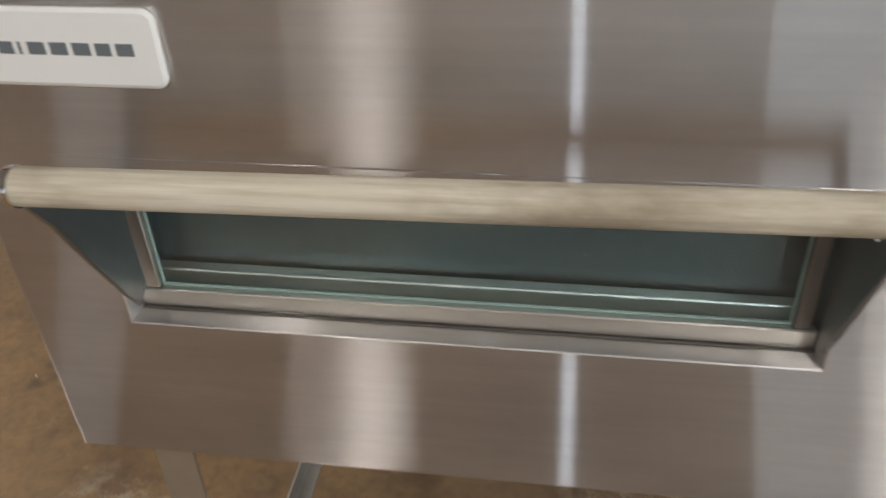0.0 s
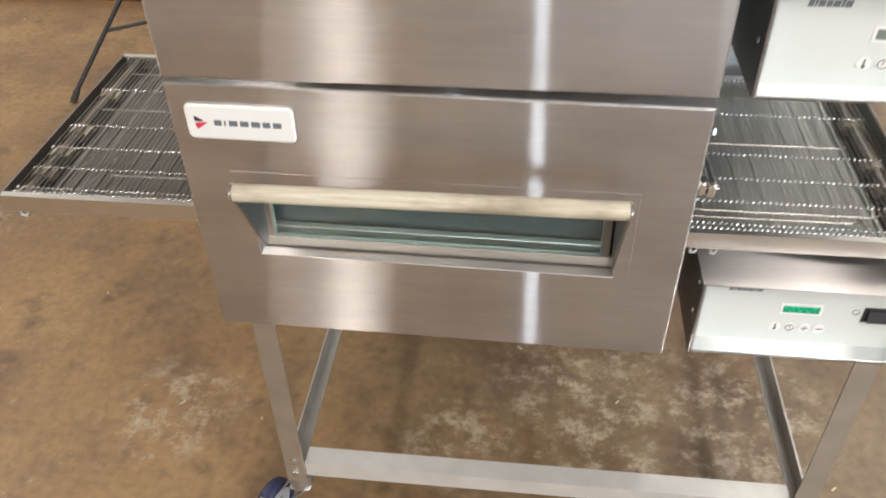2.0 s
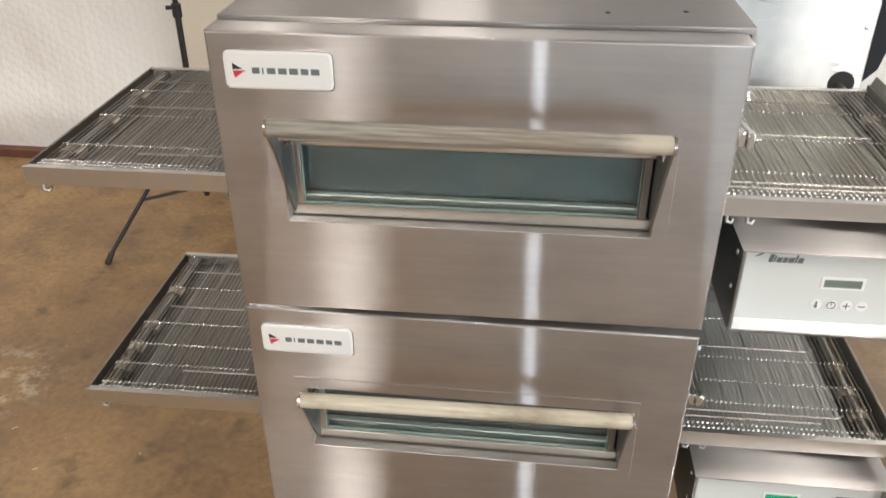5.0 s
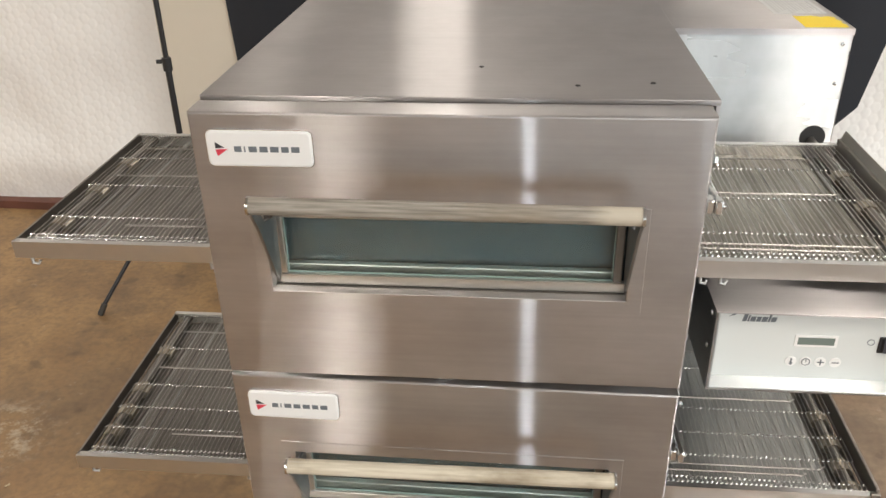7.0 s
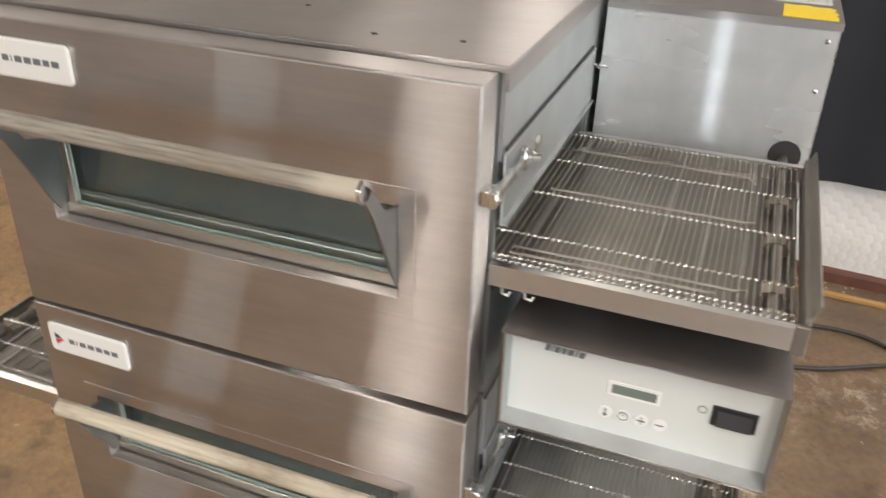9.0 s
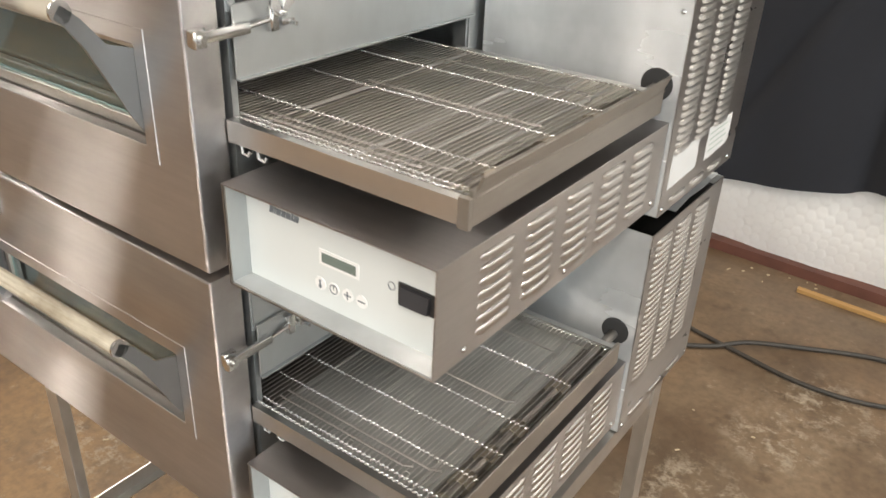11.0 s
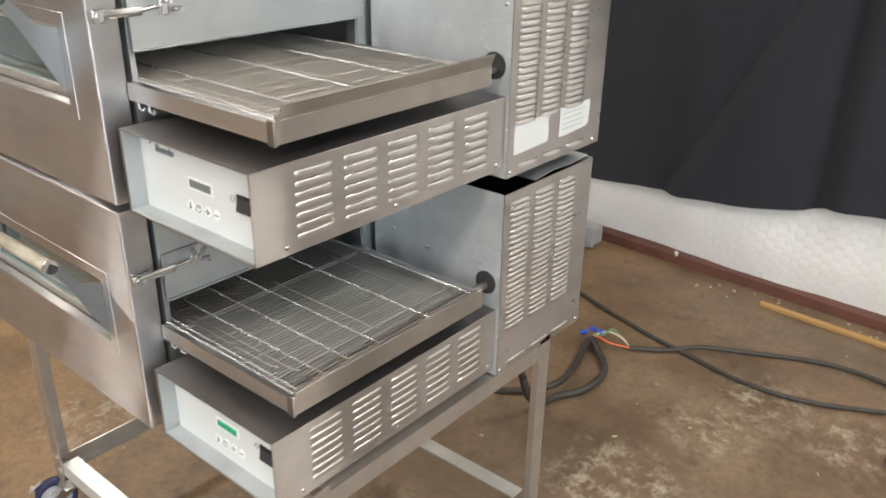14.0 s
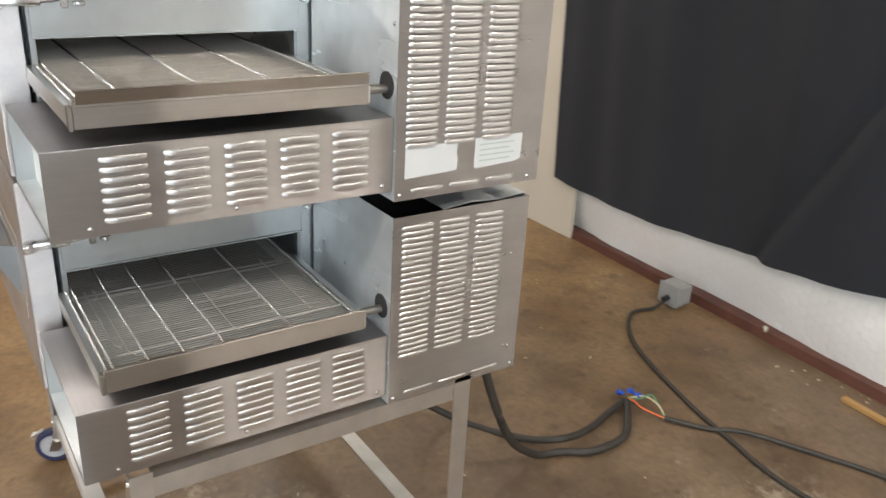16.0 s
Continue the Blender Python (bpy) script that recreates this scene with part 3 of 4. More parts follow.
def oven(dz, upper):
    zt = 1.6175 if upper else 1.159
    ov = thing("conveyor_oven", 0.36, 0.45, 0.70 + dz,
               "upper stainless steel conveyor pizza oven stacked on another" if upper else "lower stainless steel conveyor pizza oven on a wheeled stand",
               "oven", "stacked conveyor ovens")
    Z = lambda z: z + dz

    # casing: floor, roof, back, and side walls that leave the belt's tunnel open
    part("casing", boxes((0.004, 0.728, 0.062, 0.95, Z(0.702), Z(0.86))), GALV, ov, "galvanised sheet steel casing")
    part("casing_top", boxes((0.004, 0.728, 0.062, 0.95, Z(1.10), zt - 0.004)), GALV, ov)
    part("casing_back", boxes((0.004, 0.728, 0.60, 0.95, Z(0.86), Z(1.10))), GALV, ov)
    for x0, x1 in ((0.004, 0.03), (0.702, 0.728)):
        bm = prism(bmesh.new(), [(0.062, Z(0.86)), (0.072, Z(0.86)), (0.072, Z(1.0)), (0.575, Z(1.0)), (0.575, Z(0.86)), (0.60, Z(0.86)), (0.60, Z(1.10)), (0.062, Z(1.10))], "x", x0, x1)
        part("tunnel_wall", bm, GALV, ov)
    # added front sheet stands for the dim chamber and hides the belt
    part("oven_chamber", boxes((0.04, 0.69, 0.0612, 0.0622, Z(0.852), Z(1.10)), (0.04, 0.69, 0.15, 0.55, Z(0.975), Z(1.098))), FINGER_DIM, ov, "grey steel air fingers, with a dark sheet standing in for the dim chamber")
    if upper:
        bm = bmesh.new()
        box(bm, -0.003, 0.738, 0.055, 0.972, 1.610, 1.6195, 0.002)
        box(bm, 0.732, 0.7375, 0.056, 0.60, 1.590, 1.612)
        box(bm, -0.003, 0.003, 0.056, 0.955, 1.590, 1.612)
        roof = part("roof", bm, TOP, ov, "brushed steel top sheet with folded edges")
        for sx, sy in ((0.545, 0.115), (0.655, 0.13), (0.40, 0.21)):
            bm = bmesh.new()
            cyl(bm, (sx, sy, 1.6190), (sx, sy, 1.6203), 0.004, n=10)
            part("rivet", bm, DARKMET, roof)

    # side sheets and belt shields
    for sgn, xa in ((1, 0.728), (-1, 0.004)):
        bm = bmesh.new()
        out = lambda a, b: (xa + sgn * a, xa + sgn * b) if sgn > 0 else (xa - b, xa - a)
        box(bm, *out(0, 0.004), 0.064, 0.578, Z(1.045), zt - 0.012)
        box(bm, *out(0, 0.004), 0.578, 0.606, Z(0.87), zt - 0.012)
        part("side_panel", bm, GALV, ov)
        bm = bmesh.new()
        box(bm, *out(0.005, 0.008), 0.066, 0.582, Z(0.963), Z(1.054), 0.001, 1)
        box(bm, *out(0.005, 0.014), 0.066, 0.582, Z(0.961), Z(0.9635))
        shield = part("belt_shield", bm, GALV, ov, "adjustable galvanised shield above the belt")
        if upper:
            # dark strip painted where only the shaded slit would show
            part("shield_slot_shade", boxes((*out(0.0042, 0.0062), 0.075, 0.570, Z(1.0545), Z(1.0600))), VOID, shield, "dark strip standing in for the shaded slot above the shield")
        for ry in (0.15, 0.592):
            rz = Z(1.022)
            bm = bmesh.new()
            x0, x1 = out(0.006, 0.030)
            cyl(bm, (x0, ry, rz), (x1, ry, rz), 0.003, n=8)
            x0, x1 = out(0.012, 0.018)
            box(bm, x0, x1, ry - 0.011, ry + 0.011, rz - 0.004, rz + 0.004, 0.002, 1)
            part("wing_nut", bm, CHROME, shield)

    # door: a folded front sheet with a framed window hole
    d0, d1 = (1.1655, 1.6125) if upper else (0.7095, 1.1595)
    w0, w1, h0, h1 = 0.088, 0.628, Z(0.867), Z(0.999)
    bm = bmesh.new()
    outer, hole = ((-0.003, d0), (0.725, d0), (0.725, d1), (-0.003, d1)), ((w0, h0), (w1, h0), (w1, h1), (w0, h1))
    fo, fi, ro, ri = ([bm.verts.new((x, y, z)) for x, z in ring] for ring, y in ((outer, 0.0), (hole, 0.0), (outer, 0.052), (hole, 0.052)))
    for k in range(4):
        j = (k + 1) % 4
        for quad in ((fo[k], fo[j], fi[j], fi[k]), (ro[k], ri[k], ri[j], ro[j]), (fo[k], ro[k], ro[j], fo[j]), (fi[k], fi[j], ri[j], ri[k])):
            bm.faces.new(quad)
    edges = [e for e in bm.edges if e.verts[0] in fo and e.verts[1] in fo]
    bmesh.ops.bevel(bm, geom=edges, offset=0.0035, segments=3, affect="EDGES", profile=0.5)
    if not upper:
        for v in bm.verts:
            v.co.z -= 0.012 * v.co.x
    door = part("door", bm, FRONT, ov, "brushed steel drop door with a long window")
    if not upper:
        SAG[door.name] = 0.012

    # thin raised border round the window
    b = 0.022
    bm = bmesh.new()
    ring = lambda k, y: [bm.verts.new((x, y, z)) for x, z in ((w0 - k, h0 - k), (w1 + k, h0 - k), (w1 + k, h1 + k), (w0 - k, h1 + k))]
    rings = [ring(b, 0.0), ring(b - 0.0006, -0.0013), ring(0.0004, -0.0013), ring(-0.0006, -0.0006), ring(-0.0006, 0.016)]
    for ra, rb in zip(rings, rings[1:]):
        for k in range(4):
            bm.faces.new((ra[k], ra[(k + 1) % 4], rb[(k + 1) % 4], rb[k]))
    part("window_border", bm, FRONT, door)
    # recessed window frame: a bar standing at the back of the ledge, with the pane behind it
    bm = bmesh.new()
    box(bm, w0 + 0.001, w1 - 0.001, 0.0215, 0.0305, h0 + 0.0015, h0 + 0.0185, 0.0012, 1)
    box(bm, w0 + 0.001, w1 - 0.001, 0.0215, 0.0305, h1 - 0.016, h1 - 0.001, 0.0012, 1)
    part("window_frame", bm, STAINED, door, "heat-stained steel window frame")
    # dark strip laid on the ledge in place of the gap's shade
    part("frame_gap_shade", boxes((w0 + 0.001, w1 - 0.001, 0.0185, 0.0214, h0 + 0.0004, h0 + 0.0012)), WORN_SHADE, door, "dark strip standing in for the shaded gap before the window frame")
    # the shadow on the right stile is put into its darker steel
    for xa, xb in ((w0 + 0.007, w0 + 0.019), (w1 - 0.019, w1 - 0.007)):
        part("window_stile", boxes((xa, xb, 0.0225, 0.0305, h0 + 0.019, h1 - 0.0165), bevel=0.0012), STAINED if xa < 0.3 else WORN_SHADE, door)
    for xa, xb, za, zb in ((w0 + 0.0195, w1 - 0.0195, h0 + 0.0187, h0 + 0.0204), (w0 + 0.0195, w0 + 0.0210, h0 + 0.0206, h1 - 0.017), (w1 - 0.0210, w1 - 0.0195, h0 + 0.0206, h1 - 0.017)):
        part("pane_seal", boxes((xa, xb, 0.0275, 0.0305, za, zb), bevel=0.0006), SEAL, door, "pale green edge of the pane")
    part("outer_pane", boxes((w0 + 0.012, w1 - 0.012, 0.031, 0.035, h0 + 0.010, h1 - 0.008)), GLASS, door, "greenish window glass").visible_shadow = False
    part("inner_pane", boxes((w0 + 0.012, w1 - 0.012, 0.0545, 0.0575, h0 + 0.004, h1 - 0.004)), GLASS, door, "greenish window glass").visible_shadow = False
    part("inner_rail", boxes((w0 + 0.004, w1 - 0.004, 0.041, 0.053, h0 + 0.006, h0 + 0.028), bevel=0.002), STAINED, door)

    # handle on two tapering brackets; the lower door sags but its bar lies level
    hy, hr = -0.087, 0.0125
    z_left, z_right = (Z(1.0540), Z(1.0505)) if upper else (1.0470, 1.0555)
    for bx, hz in ((0.0995, z_left), (0.6255, z_right)):
        bm = bmesh.new()
        prism(bm, [(hy - 0.010, hz - 0.006), (hy + 0.002, hz - 0.016), (hy + 0.022, hz - 0.045), (hy + 0.048, hz - 0.095), (-0.014, h0 + 0.040), (0.0, h0 + 0.018), (0.012, h0 + 0.030), (0.016, h1 - 0.006), (-0.004, h1 - 0.004), (-0.036, h1 + 0.006), (hy + 0.022, hz - 0.010), (hy + 0.006, hz + 0.004), (hy, hz + 0.008)], "x", bx - 0.002, bx + 0.002)
        part("handle_bracket", bm, BRACKET, door, "dark steel side bracket")
    bm = bmesh.new()
    xs = 0.102 if upper else 0.104
    cyl(bm, (xs, hy, z_left), (0.624, hy, z_right), hr, n=28)
    handle = part("handle", bm, WOOD_WORN if upper else WOOD_PALE, door, "grey worn round bar handle" if upper else "pale cream round bar handle", True)
    for xa, xb, hz in ((xs - 0.0035, xs + 0.0005, z_left), (0.6235, 0.6275, z_right)):
        bm = bmesh.new()
        cyl(bm, (xa, hy, hz), (xb, hy, hz), hr + 0.0012, n=28)
        part("end_cap", bm, CHROME, door, smooth=True)

    # maker's badge with plain marks
    bx0, bx1, bz0, bz1 = 0.021, 0.1735, Z(1.0765), Z(1.130)
    bm = bmesh.new()
    rings = [[bm.verts.new((x, y, z)) for x, z in rounded(bx0 + k, bx1 - k, bz0 + k, bz1 - k, 0.0085 - k)] for k, y in ((0.0, 0.0), (0.0, -0.0045), (0.0026, -0.006))]
    bm.faces.new(rings[2])
    for ra, rb in zip(rings, rings[1:]):
        for k in range(len(ra)):
            bm.faces.new((ra[k], ra[(k + 1) % len(ra)], rb[(k + 1) % len(ra)], rb[k]))
    badge = part("badge", bm, BADGE, door, "white rounded badge with dark marks")
    bm = prism(bmesh.new(), rounded(bx0 - 0.0012, bx1 + 0.0012, bz0 - 0.0012, bz1 + 0.0012, 0.0095), "y", -0.0032, 0.0)
    part("badge_rim", bm, CHROME, badge)
    cz = (bz0 + bz1) / 2
    for a, w in ((0.061, 0.0105), (0.0752, 0.002), (0.082, 0.0118), (0.0976, 0.0118), (0.1132, 0.0122), (0.1292, 0.0105), (0.1435, 0.0118)):
        part("badge_bar", boxes((a, a + w, -0.0064, -0.0058, cz - 0.0042, cz + 0.0042)), GREYINK, badge)
    bm = prism(bmesh.new(), [(0.034, cz + 0.010), (0.047, cz + 0.002), (0.034, cz + 0.001)], "y", -0.0068, -0.0058)
    part("badge_mark", bm, INK, badge)
    bm = prism(bmesh.new(), [(0.034, cz - 0.001), (0.052, cz + 0.000), (0.036, cz - 0.011)], "y", -0.0068, -0.0058)
    part("badge_mark", bm, RED, badge)

    # door latch beside the tunnel
    lz = Z(1.026)
    bm = bmesh.new()
    box(bm, 0.7255, 0.737, 0.004, 0.026, lz - 0.014, lz + 0.008, 0.002, 1)
    box(bm, 0.736, 0.7465, 0.006, 0.086, lz - 0.0085, lz + 0.0065, 0.003, 2)
    cyl(bm, (0.742, 0.084, lz), (0.742, 0.126, lz + 0.004), 0.0038, n=10)
    box(bm, 0.737, 0.7475, 0.118, 0.132, lz - 0.012, lz + 0.018, 0.002, 1)
    cyl(bm, (0.742, 0.125, lz + 0.010), (0.763, 0.128, lz + 0.012), 0.0035, n=8)
    box(bm, 0.737, 0.748, -0.001, 0.018, lz - 0.013, lz + 0.009, 0.002, 1)
    cyl(bm, (0.748, 0.009, lz - 0.002), (0.752, 0.009, lz - 0.002), 0.005, n=12)
    for a in (50, 130):
        cw, sw = math.cos(radians(a)), math.sin(radians(a))
        prism(bm, [(0.127 + 0.003 * sw, lz + 0.010 - 0.003 * cw), (0.127 + 0.022 * cw + 0.007 * sw, lz + 0.010 + 0.022 * sw - 0.007 * cw), (0.127 + 0.027 * cw, lz + 0.010 + 0.027 * sw), (0.127 + 0.022 * cw - 0.007 * sw, lz + 0.010 + 0.022 * sw + 0.007 * cw), (0.127 - 0.003 * sw, lz + 0.010 + 0.003 * cw)], "x", 0.754, 0.758)
    part("door_latch", bm, CHROME, ov, "zinc plated latch rod", True)

    conveyor(ov, Z, upper)
    controls(ov, Z, upper)
    housing(ov, Z, upper)
    return ov


def conveyor(ov, Z, upper):
    xl, xr, ya, yb = -0.358, 1.098, 0.050, 0.556
    rows = BELT_ROWS[upper]
    con = part("conveyor", boxes((-0.004, 0.735, ya + 0.03, yb - 0.03, Z(0.8845), Z(0.887))), WORN_SHADE, ov, "steel conveyor bed reaching out at both sides")
    for s, y in ((1, ya), (-1, yb)):
        for x0, x1 in ((xl, 0.0035), (0.7285, xr)):
            bm = prism(bmesh.new(), [(y, Z(0.884)), (y + 0.004 * s, Z(0.884)), (y + 0.004 * s, Z(0.9105)), (y + 0.012 * s, Z(0.9105)), (y + 0.012 * s, Z(0.9135)), (y, Z(0.9135))], "x", x0, x1)
            part("side_rail", bm, ALU, con, "folded steel side rail")
    for x in (-0.335, -0.03, 0.745, 0.775):
        bm = bmesh.new()
        tube(bm, [(x, ya + 0.008, Z(0.884)), (x, ya + 0.008, Z(0.871)), (x + 0.008, ya + 0.010, Z(0.868)), (x + 0.011, ya + 0.012, Z(0.874))], 0.0028, 6)
        part("tray_clip", bm, GREYSTEEL, con, smooth=True)
    part("end_bar", boxes((xl, xl + 0.004, ya + 0.004, yb - 0.004, Z(0.884), Z(0.9135))), WORN_SHADE, con, "dark end bar")
    # stop plate at the outfeed end
    bm = bmesh.new()
    box(bm, xr - 0.003, xr + 0.003, ya + 0.006, yb - 0.004, Z(0.882), Z(0.925), 0.001, 1)
    box(bm, xr - 0.012, xr + 0.004, ya - 0.001, ya + 0.006, Z(0.880), Z(0.918), 0.001, 1)
    part("end_plate", bm, PLATE, con, "brushed steel end plate")
    if upper:
        bm = prism(bmesh.new(), [(xr + 0.002, Z(0.917)), (xr + 0.012, Z(0.9405)), (xr + 0.009, Z(0.9415)), (xr - 0.001, Z(0.9175))], "y", ya + 0.012, yb - 0.006)
        box(bm, xr + 0.0028, xr + 0.0046, ya + 0.010, yb - 0.005, Z(0.9150), Z(0.9172), 0.0006, 1)
        part("end_guard", bm, PLATE, con, "leaning steel guard strip above the end plate")
    # trays under the belt, with pressed ribs; the shafts turn in a dark well at each end
    for xa, xb, first in ((xl + 0.062, -0.0045, -0.275), (0.7355, xr - 0.062, 0.80)):
        bm = prism(bmesh.new(), [(xa, Z(0.8845)), (xb, Z(0.8845)), (xb, Z(0.892)), (xb - 0.003, Z(0.892)), (xb - 0.003, Z(0.8872)), (xa + 0.003, Z(0.8872)), (xa + 0.003, Z(0.892)), (xa, Z(0.892))], "y", ya + 0.006, yb - 0.006)
        bed = WORN_SHADE if xa < 0 else TRAY if upper else BRIGHTTRAY
        part("crumb_tray", bm, bed, con, "dull steel crumb tray under the belt")
        for k in range(7):
            x = first + 0.036 * k
            if x + 0.011 < xb - 0.004:
                part("tray_rib", boxes((x, x + 0.010, 0.085 + 0.012 * (k % 3), 0.53 - 0.01 * (k % 2), Z(0.8872), Z(0.8886))), bed, con)
    for xa, xb in ((xl + 0.006, xl + 0.0615), (xr - 0.0615, xr - 0.006)):
        part("end_well", boxes((xa, xb, ya + 0.006, yb - 0.006, Z(0.8825), Z(0.8845))), WORN_SHADE, con, "dark well under the end shaft")
    # belt
    me = belt_mesh(xl + 0.022, xr - 0.014, ya + 0.013, yb - 0.013, 0.2125, rows, 5, 0.00080 if upper else 0.00070, BROWNWIRE if upper else WIRE)
    for v in me.vertices:
        v.co -= Vector((0.36, 0.45, 0.0))
    ob = new("wire_belt", me)
    ob.parent = con
    tagged(ob, "bright wire mesh conveyor belt")
    # support rods under the belt
    rods = [[(0.74, 0.115, 0), (1.02, 0.115, 0), (1.032, 0.126, -0.004)], [(0.74, 0.310, 0), (1.02, 0.310, 0), (1.032, 0.322, -0.004)], [(0.74, 0.475, 0), (1.015, 0.475, 0), (1.027, 0.463, -0.004)],
            [(0.74, 0.098, 0), (0.985, 0.098, 0), (0.995, 0.108, -0.004)], [(0.755, 0.066, -0.003), (0.755, 0.54, -0.003)], [(1.022, 0.066, -0.003), (1.022, 0.54, -0.003)],
            [(-0.005, 0.128, 0), (-0.20, 0.128, -0.001)], [(-0.005, 0.338, 0), (-0.31, 0.338, -0.001)], [(-0.005, 0.478, 0), (-0.31, 0.478, -0.001)],
            [(-0.235, 0.066, -0.003), (-0.235, 0.54, -0.003)], [(-0.275, 0.066, -0.003), (-0.275, 0.54, -0.003)]]
    if upper:
        rods += [[(0.915, 0.066, -0.003), (0.915, 0.54, -0.003)], [(0.972, 0.066, -0.003), (0.972, 0.54, -0.003)]]
    for r in rods:
        bm = bmesh.new()
        tube(bm, [(x, y, Z(0.9096) + z) for x, y, z in r], 0.0019, 6)
        part("support_rod", bm, WIRE if r[0][1] == r[1][1] else GREYSTEEL, con, smooth=True)
    # end shafts with toothed wheels
    for sx in (xl + 0.034, xr - 0.034):
        bm = bmesh.new()
        cyl(bm, (sx, ya + 0.004, Z(0.899)), (sx, yb + 0.065 if sx > 0 else yb - 0.004, Z(0.899)), 0.0088, n=14)
        shaft = part("drive_shaft", bm, WORN_SHADE, con, smooth=True)
        for ry in rows[1:-1]:
            bm = bmesh.new()
            n = 9
            prism(bm, [((0.0190 if k % 2 else 0.0160) * math.cos(math.pi * k / n), (0.0128 if k % 2 else 0.0112) * math.sin(math.pi * k / n)) for k in range(2 * n)], "y", ry - 0.014, ry + 0.014)
            bmesh.ops.translate(bm, verts=bm.verts, vec=(sx, 0, Z(0.898)))
            part("sprocket", bm, TOOTHED, con, "tan-stained toothed wheel")


def controls(ov, Z, upper):
    x0, x1, y0, y1, z0, z1 = 0.764, 1.097, 0.004, 0.606, Z(0.708), Z(0.852)
    t = 0.002
    bm = prism(bmesh.new(), [(x0, z1 - t), (x0, z0), (x1, z0), (x1, z1 - t), (x1 - t, z1 - t), (x1 - t, z0 + t), (x0 + t, z0 + t), (x0 + t, z1 - t)], "y", y0, y1)
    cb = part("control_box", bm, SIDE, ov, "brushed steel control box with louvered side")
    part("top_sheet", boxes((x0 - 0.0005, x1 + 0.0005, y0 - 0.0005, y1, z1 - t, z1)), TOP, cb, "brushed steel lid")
    py = 0.037
    bm = boxes((x0 + t, x1 - t, py, py + 0.003, z0 + t, z1 - t))
    panel = part("control_panel", bm, WHITE, cb, "white enamelled control panel")
    part("panel_flange", boxes((x0 + 0.003, x0 + 0.0055, y0 + 0.001, py, z0 + 0.003, z1 - 0.003)), GALV, cb)
    part("panel_sill", boxes((x0 + 0.0055, x1 - 0.003, y0 + 0.001, py, z0 + 0.0025, z0 + 0.0045)), GALVFACE, cb)
    f = py - 0.0006
    # display window
    bm = boxes((0.8965, 0.9605, f - 0.0006, py, Z(0.7735), Z(0.7945)))
    part("display_bezel", bm, BADGE, cb)
    bm = boxes((0.901, 0.956, f - 0.0012, py, Z(0.7775), Z(0.7905)))
    part("display", bm, LCD if upper else GREEN, cb, "blank grey display" if upper else "lit green display")
    # four touch buttons with their signs
    for k, bx in enumerate((0.897, 0.9195, 0.942, 0.9645)):
        bz = Z(0.745)
        bm = bmesh.new()
        cyl(bm, (bx, f - 0.0006, bz), (bx, py, bz), 0.0088, n=20)
        part("button", bm, BADGE, cb)
        bm = bmesh.new()
        if k == 0:
            box(bm, bx - 0.0011, bx + 0.0011, f - 0.0014, f, bz - 0.002, bz + 0.006)
            cyl(bm, (bx, f - 0.0014, bz - 0.0035), (bx, f, bz - 0.0035), 0.0026, n=12)
        elif k == 1:
            for j in range(16):
                a, c = 6.28318 * j / 16, 6.28318 * (j + 1) / 16
                prism(bm, [(bx + r * math.cos(q), bz + r * math.sin(q)) for r, q in ((0.0068, a), (0.0068, c), (0.0056, c), (0.0056, a))], "y", f - 0.0014, f)
            box(bm, bx - 0.0006, bx + 0.0006, f - 0.0014, f, bz - 0.0005, bz + 0.0045)
        else:
            box(bm, bx - 0.0055, bx + 0.0055, f - 0.0014, f, bz - 0.0008, bz + 0.0008)
            if k == 2:
                box(bm, bx - 0.0008, bx + 0.0008, f - 0.0014, f, bz - 0.0055, bz + 0.0055)
        part("button_sign", bm, GREYINK, cb)
    # rocker switch
    bm = boxes((1.021, 1.073, f - 0.002, py, Z(0.767), Z(0.796)), bevel=0.001)
    part("switch_frame", bm, BLACKPL, cb)
    bm = prism(bmesh.new(), [(0.0, Z(0.771)), (0.0, Z(0.792)), (-0.004, Z(0.792)), (-0.0075, Z(0.771))], "x", 1.027, 1.067)
    bmesh.ops.translate(bm, verts=bm.verts, vec=(0, f - 0.001, 0))
    part("rocker", bm, INK, cb, "black rocker switch")
    bm = bmesh.new()
    for j in range(18):
        a, c = 6.28318 * j / 18, 6.28318 * (j + 1) / 18
        prism(bm, [(1.010 + r * math.cos(q), Z(0.785) + r * math.sin(q)) for r, q in ((0.0055, a), (0.0055, c), (0.0046, c), (0.0046, a))], "y", f - 0.0003, py)
    part("printed_ring", bm, GREYINK, cb)
    # printed name reduced to plain bars, with a swoosh
    for a, w, h in ((0.812, 0.006, 0.013), (0.8195, 0.0025, 0.011), (0.8235, 0.0075, 0.0085), (0.8325, 0.0065, 0.0085), (0.8405, 0.008, 0.0085), (0.850, 0.003, 0.013), (0.8545, 0.0075, 0.0085)):
        bm = prism(bmesh.new(), [(a, Z(0.8165)), (a + w, Z(0.8165)), (a + w + 0.2 * h, Z(0.8165) + h), (a + 0.2 * h, Z(0.8165) + h)], "y", f - 0.0003, py)
        part("printed_bar", bm, GREYINK, cb)
    bm = prism(bmesh.new(), [(0.792, Z(0.825)), (0.800, Z(0.8275)), (0.808, Z(0.835)), (0.804, Z(0.8345)), (0.799, Z(0.830))], "y", f - 0.0003, py)
    part("printed_swoosh", bm, GREYINK, cb)
    # screws and louvers
    for y, z in ((0.062, 0.722), (0.30, 0.7215), (0.585, 0.7215)):
        piece("screw", SCREW, cb, pose(x1 + 0.0005, y, Z(z)))
    for z in (0.835, 0.775):
        piece("screw", SCREW, cb, pose(x0 - 0.0005, 0.03, Z(z)))
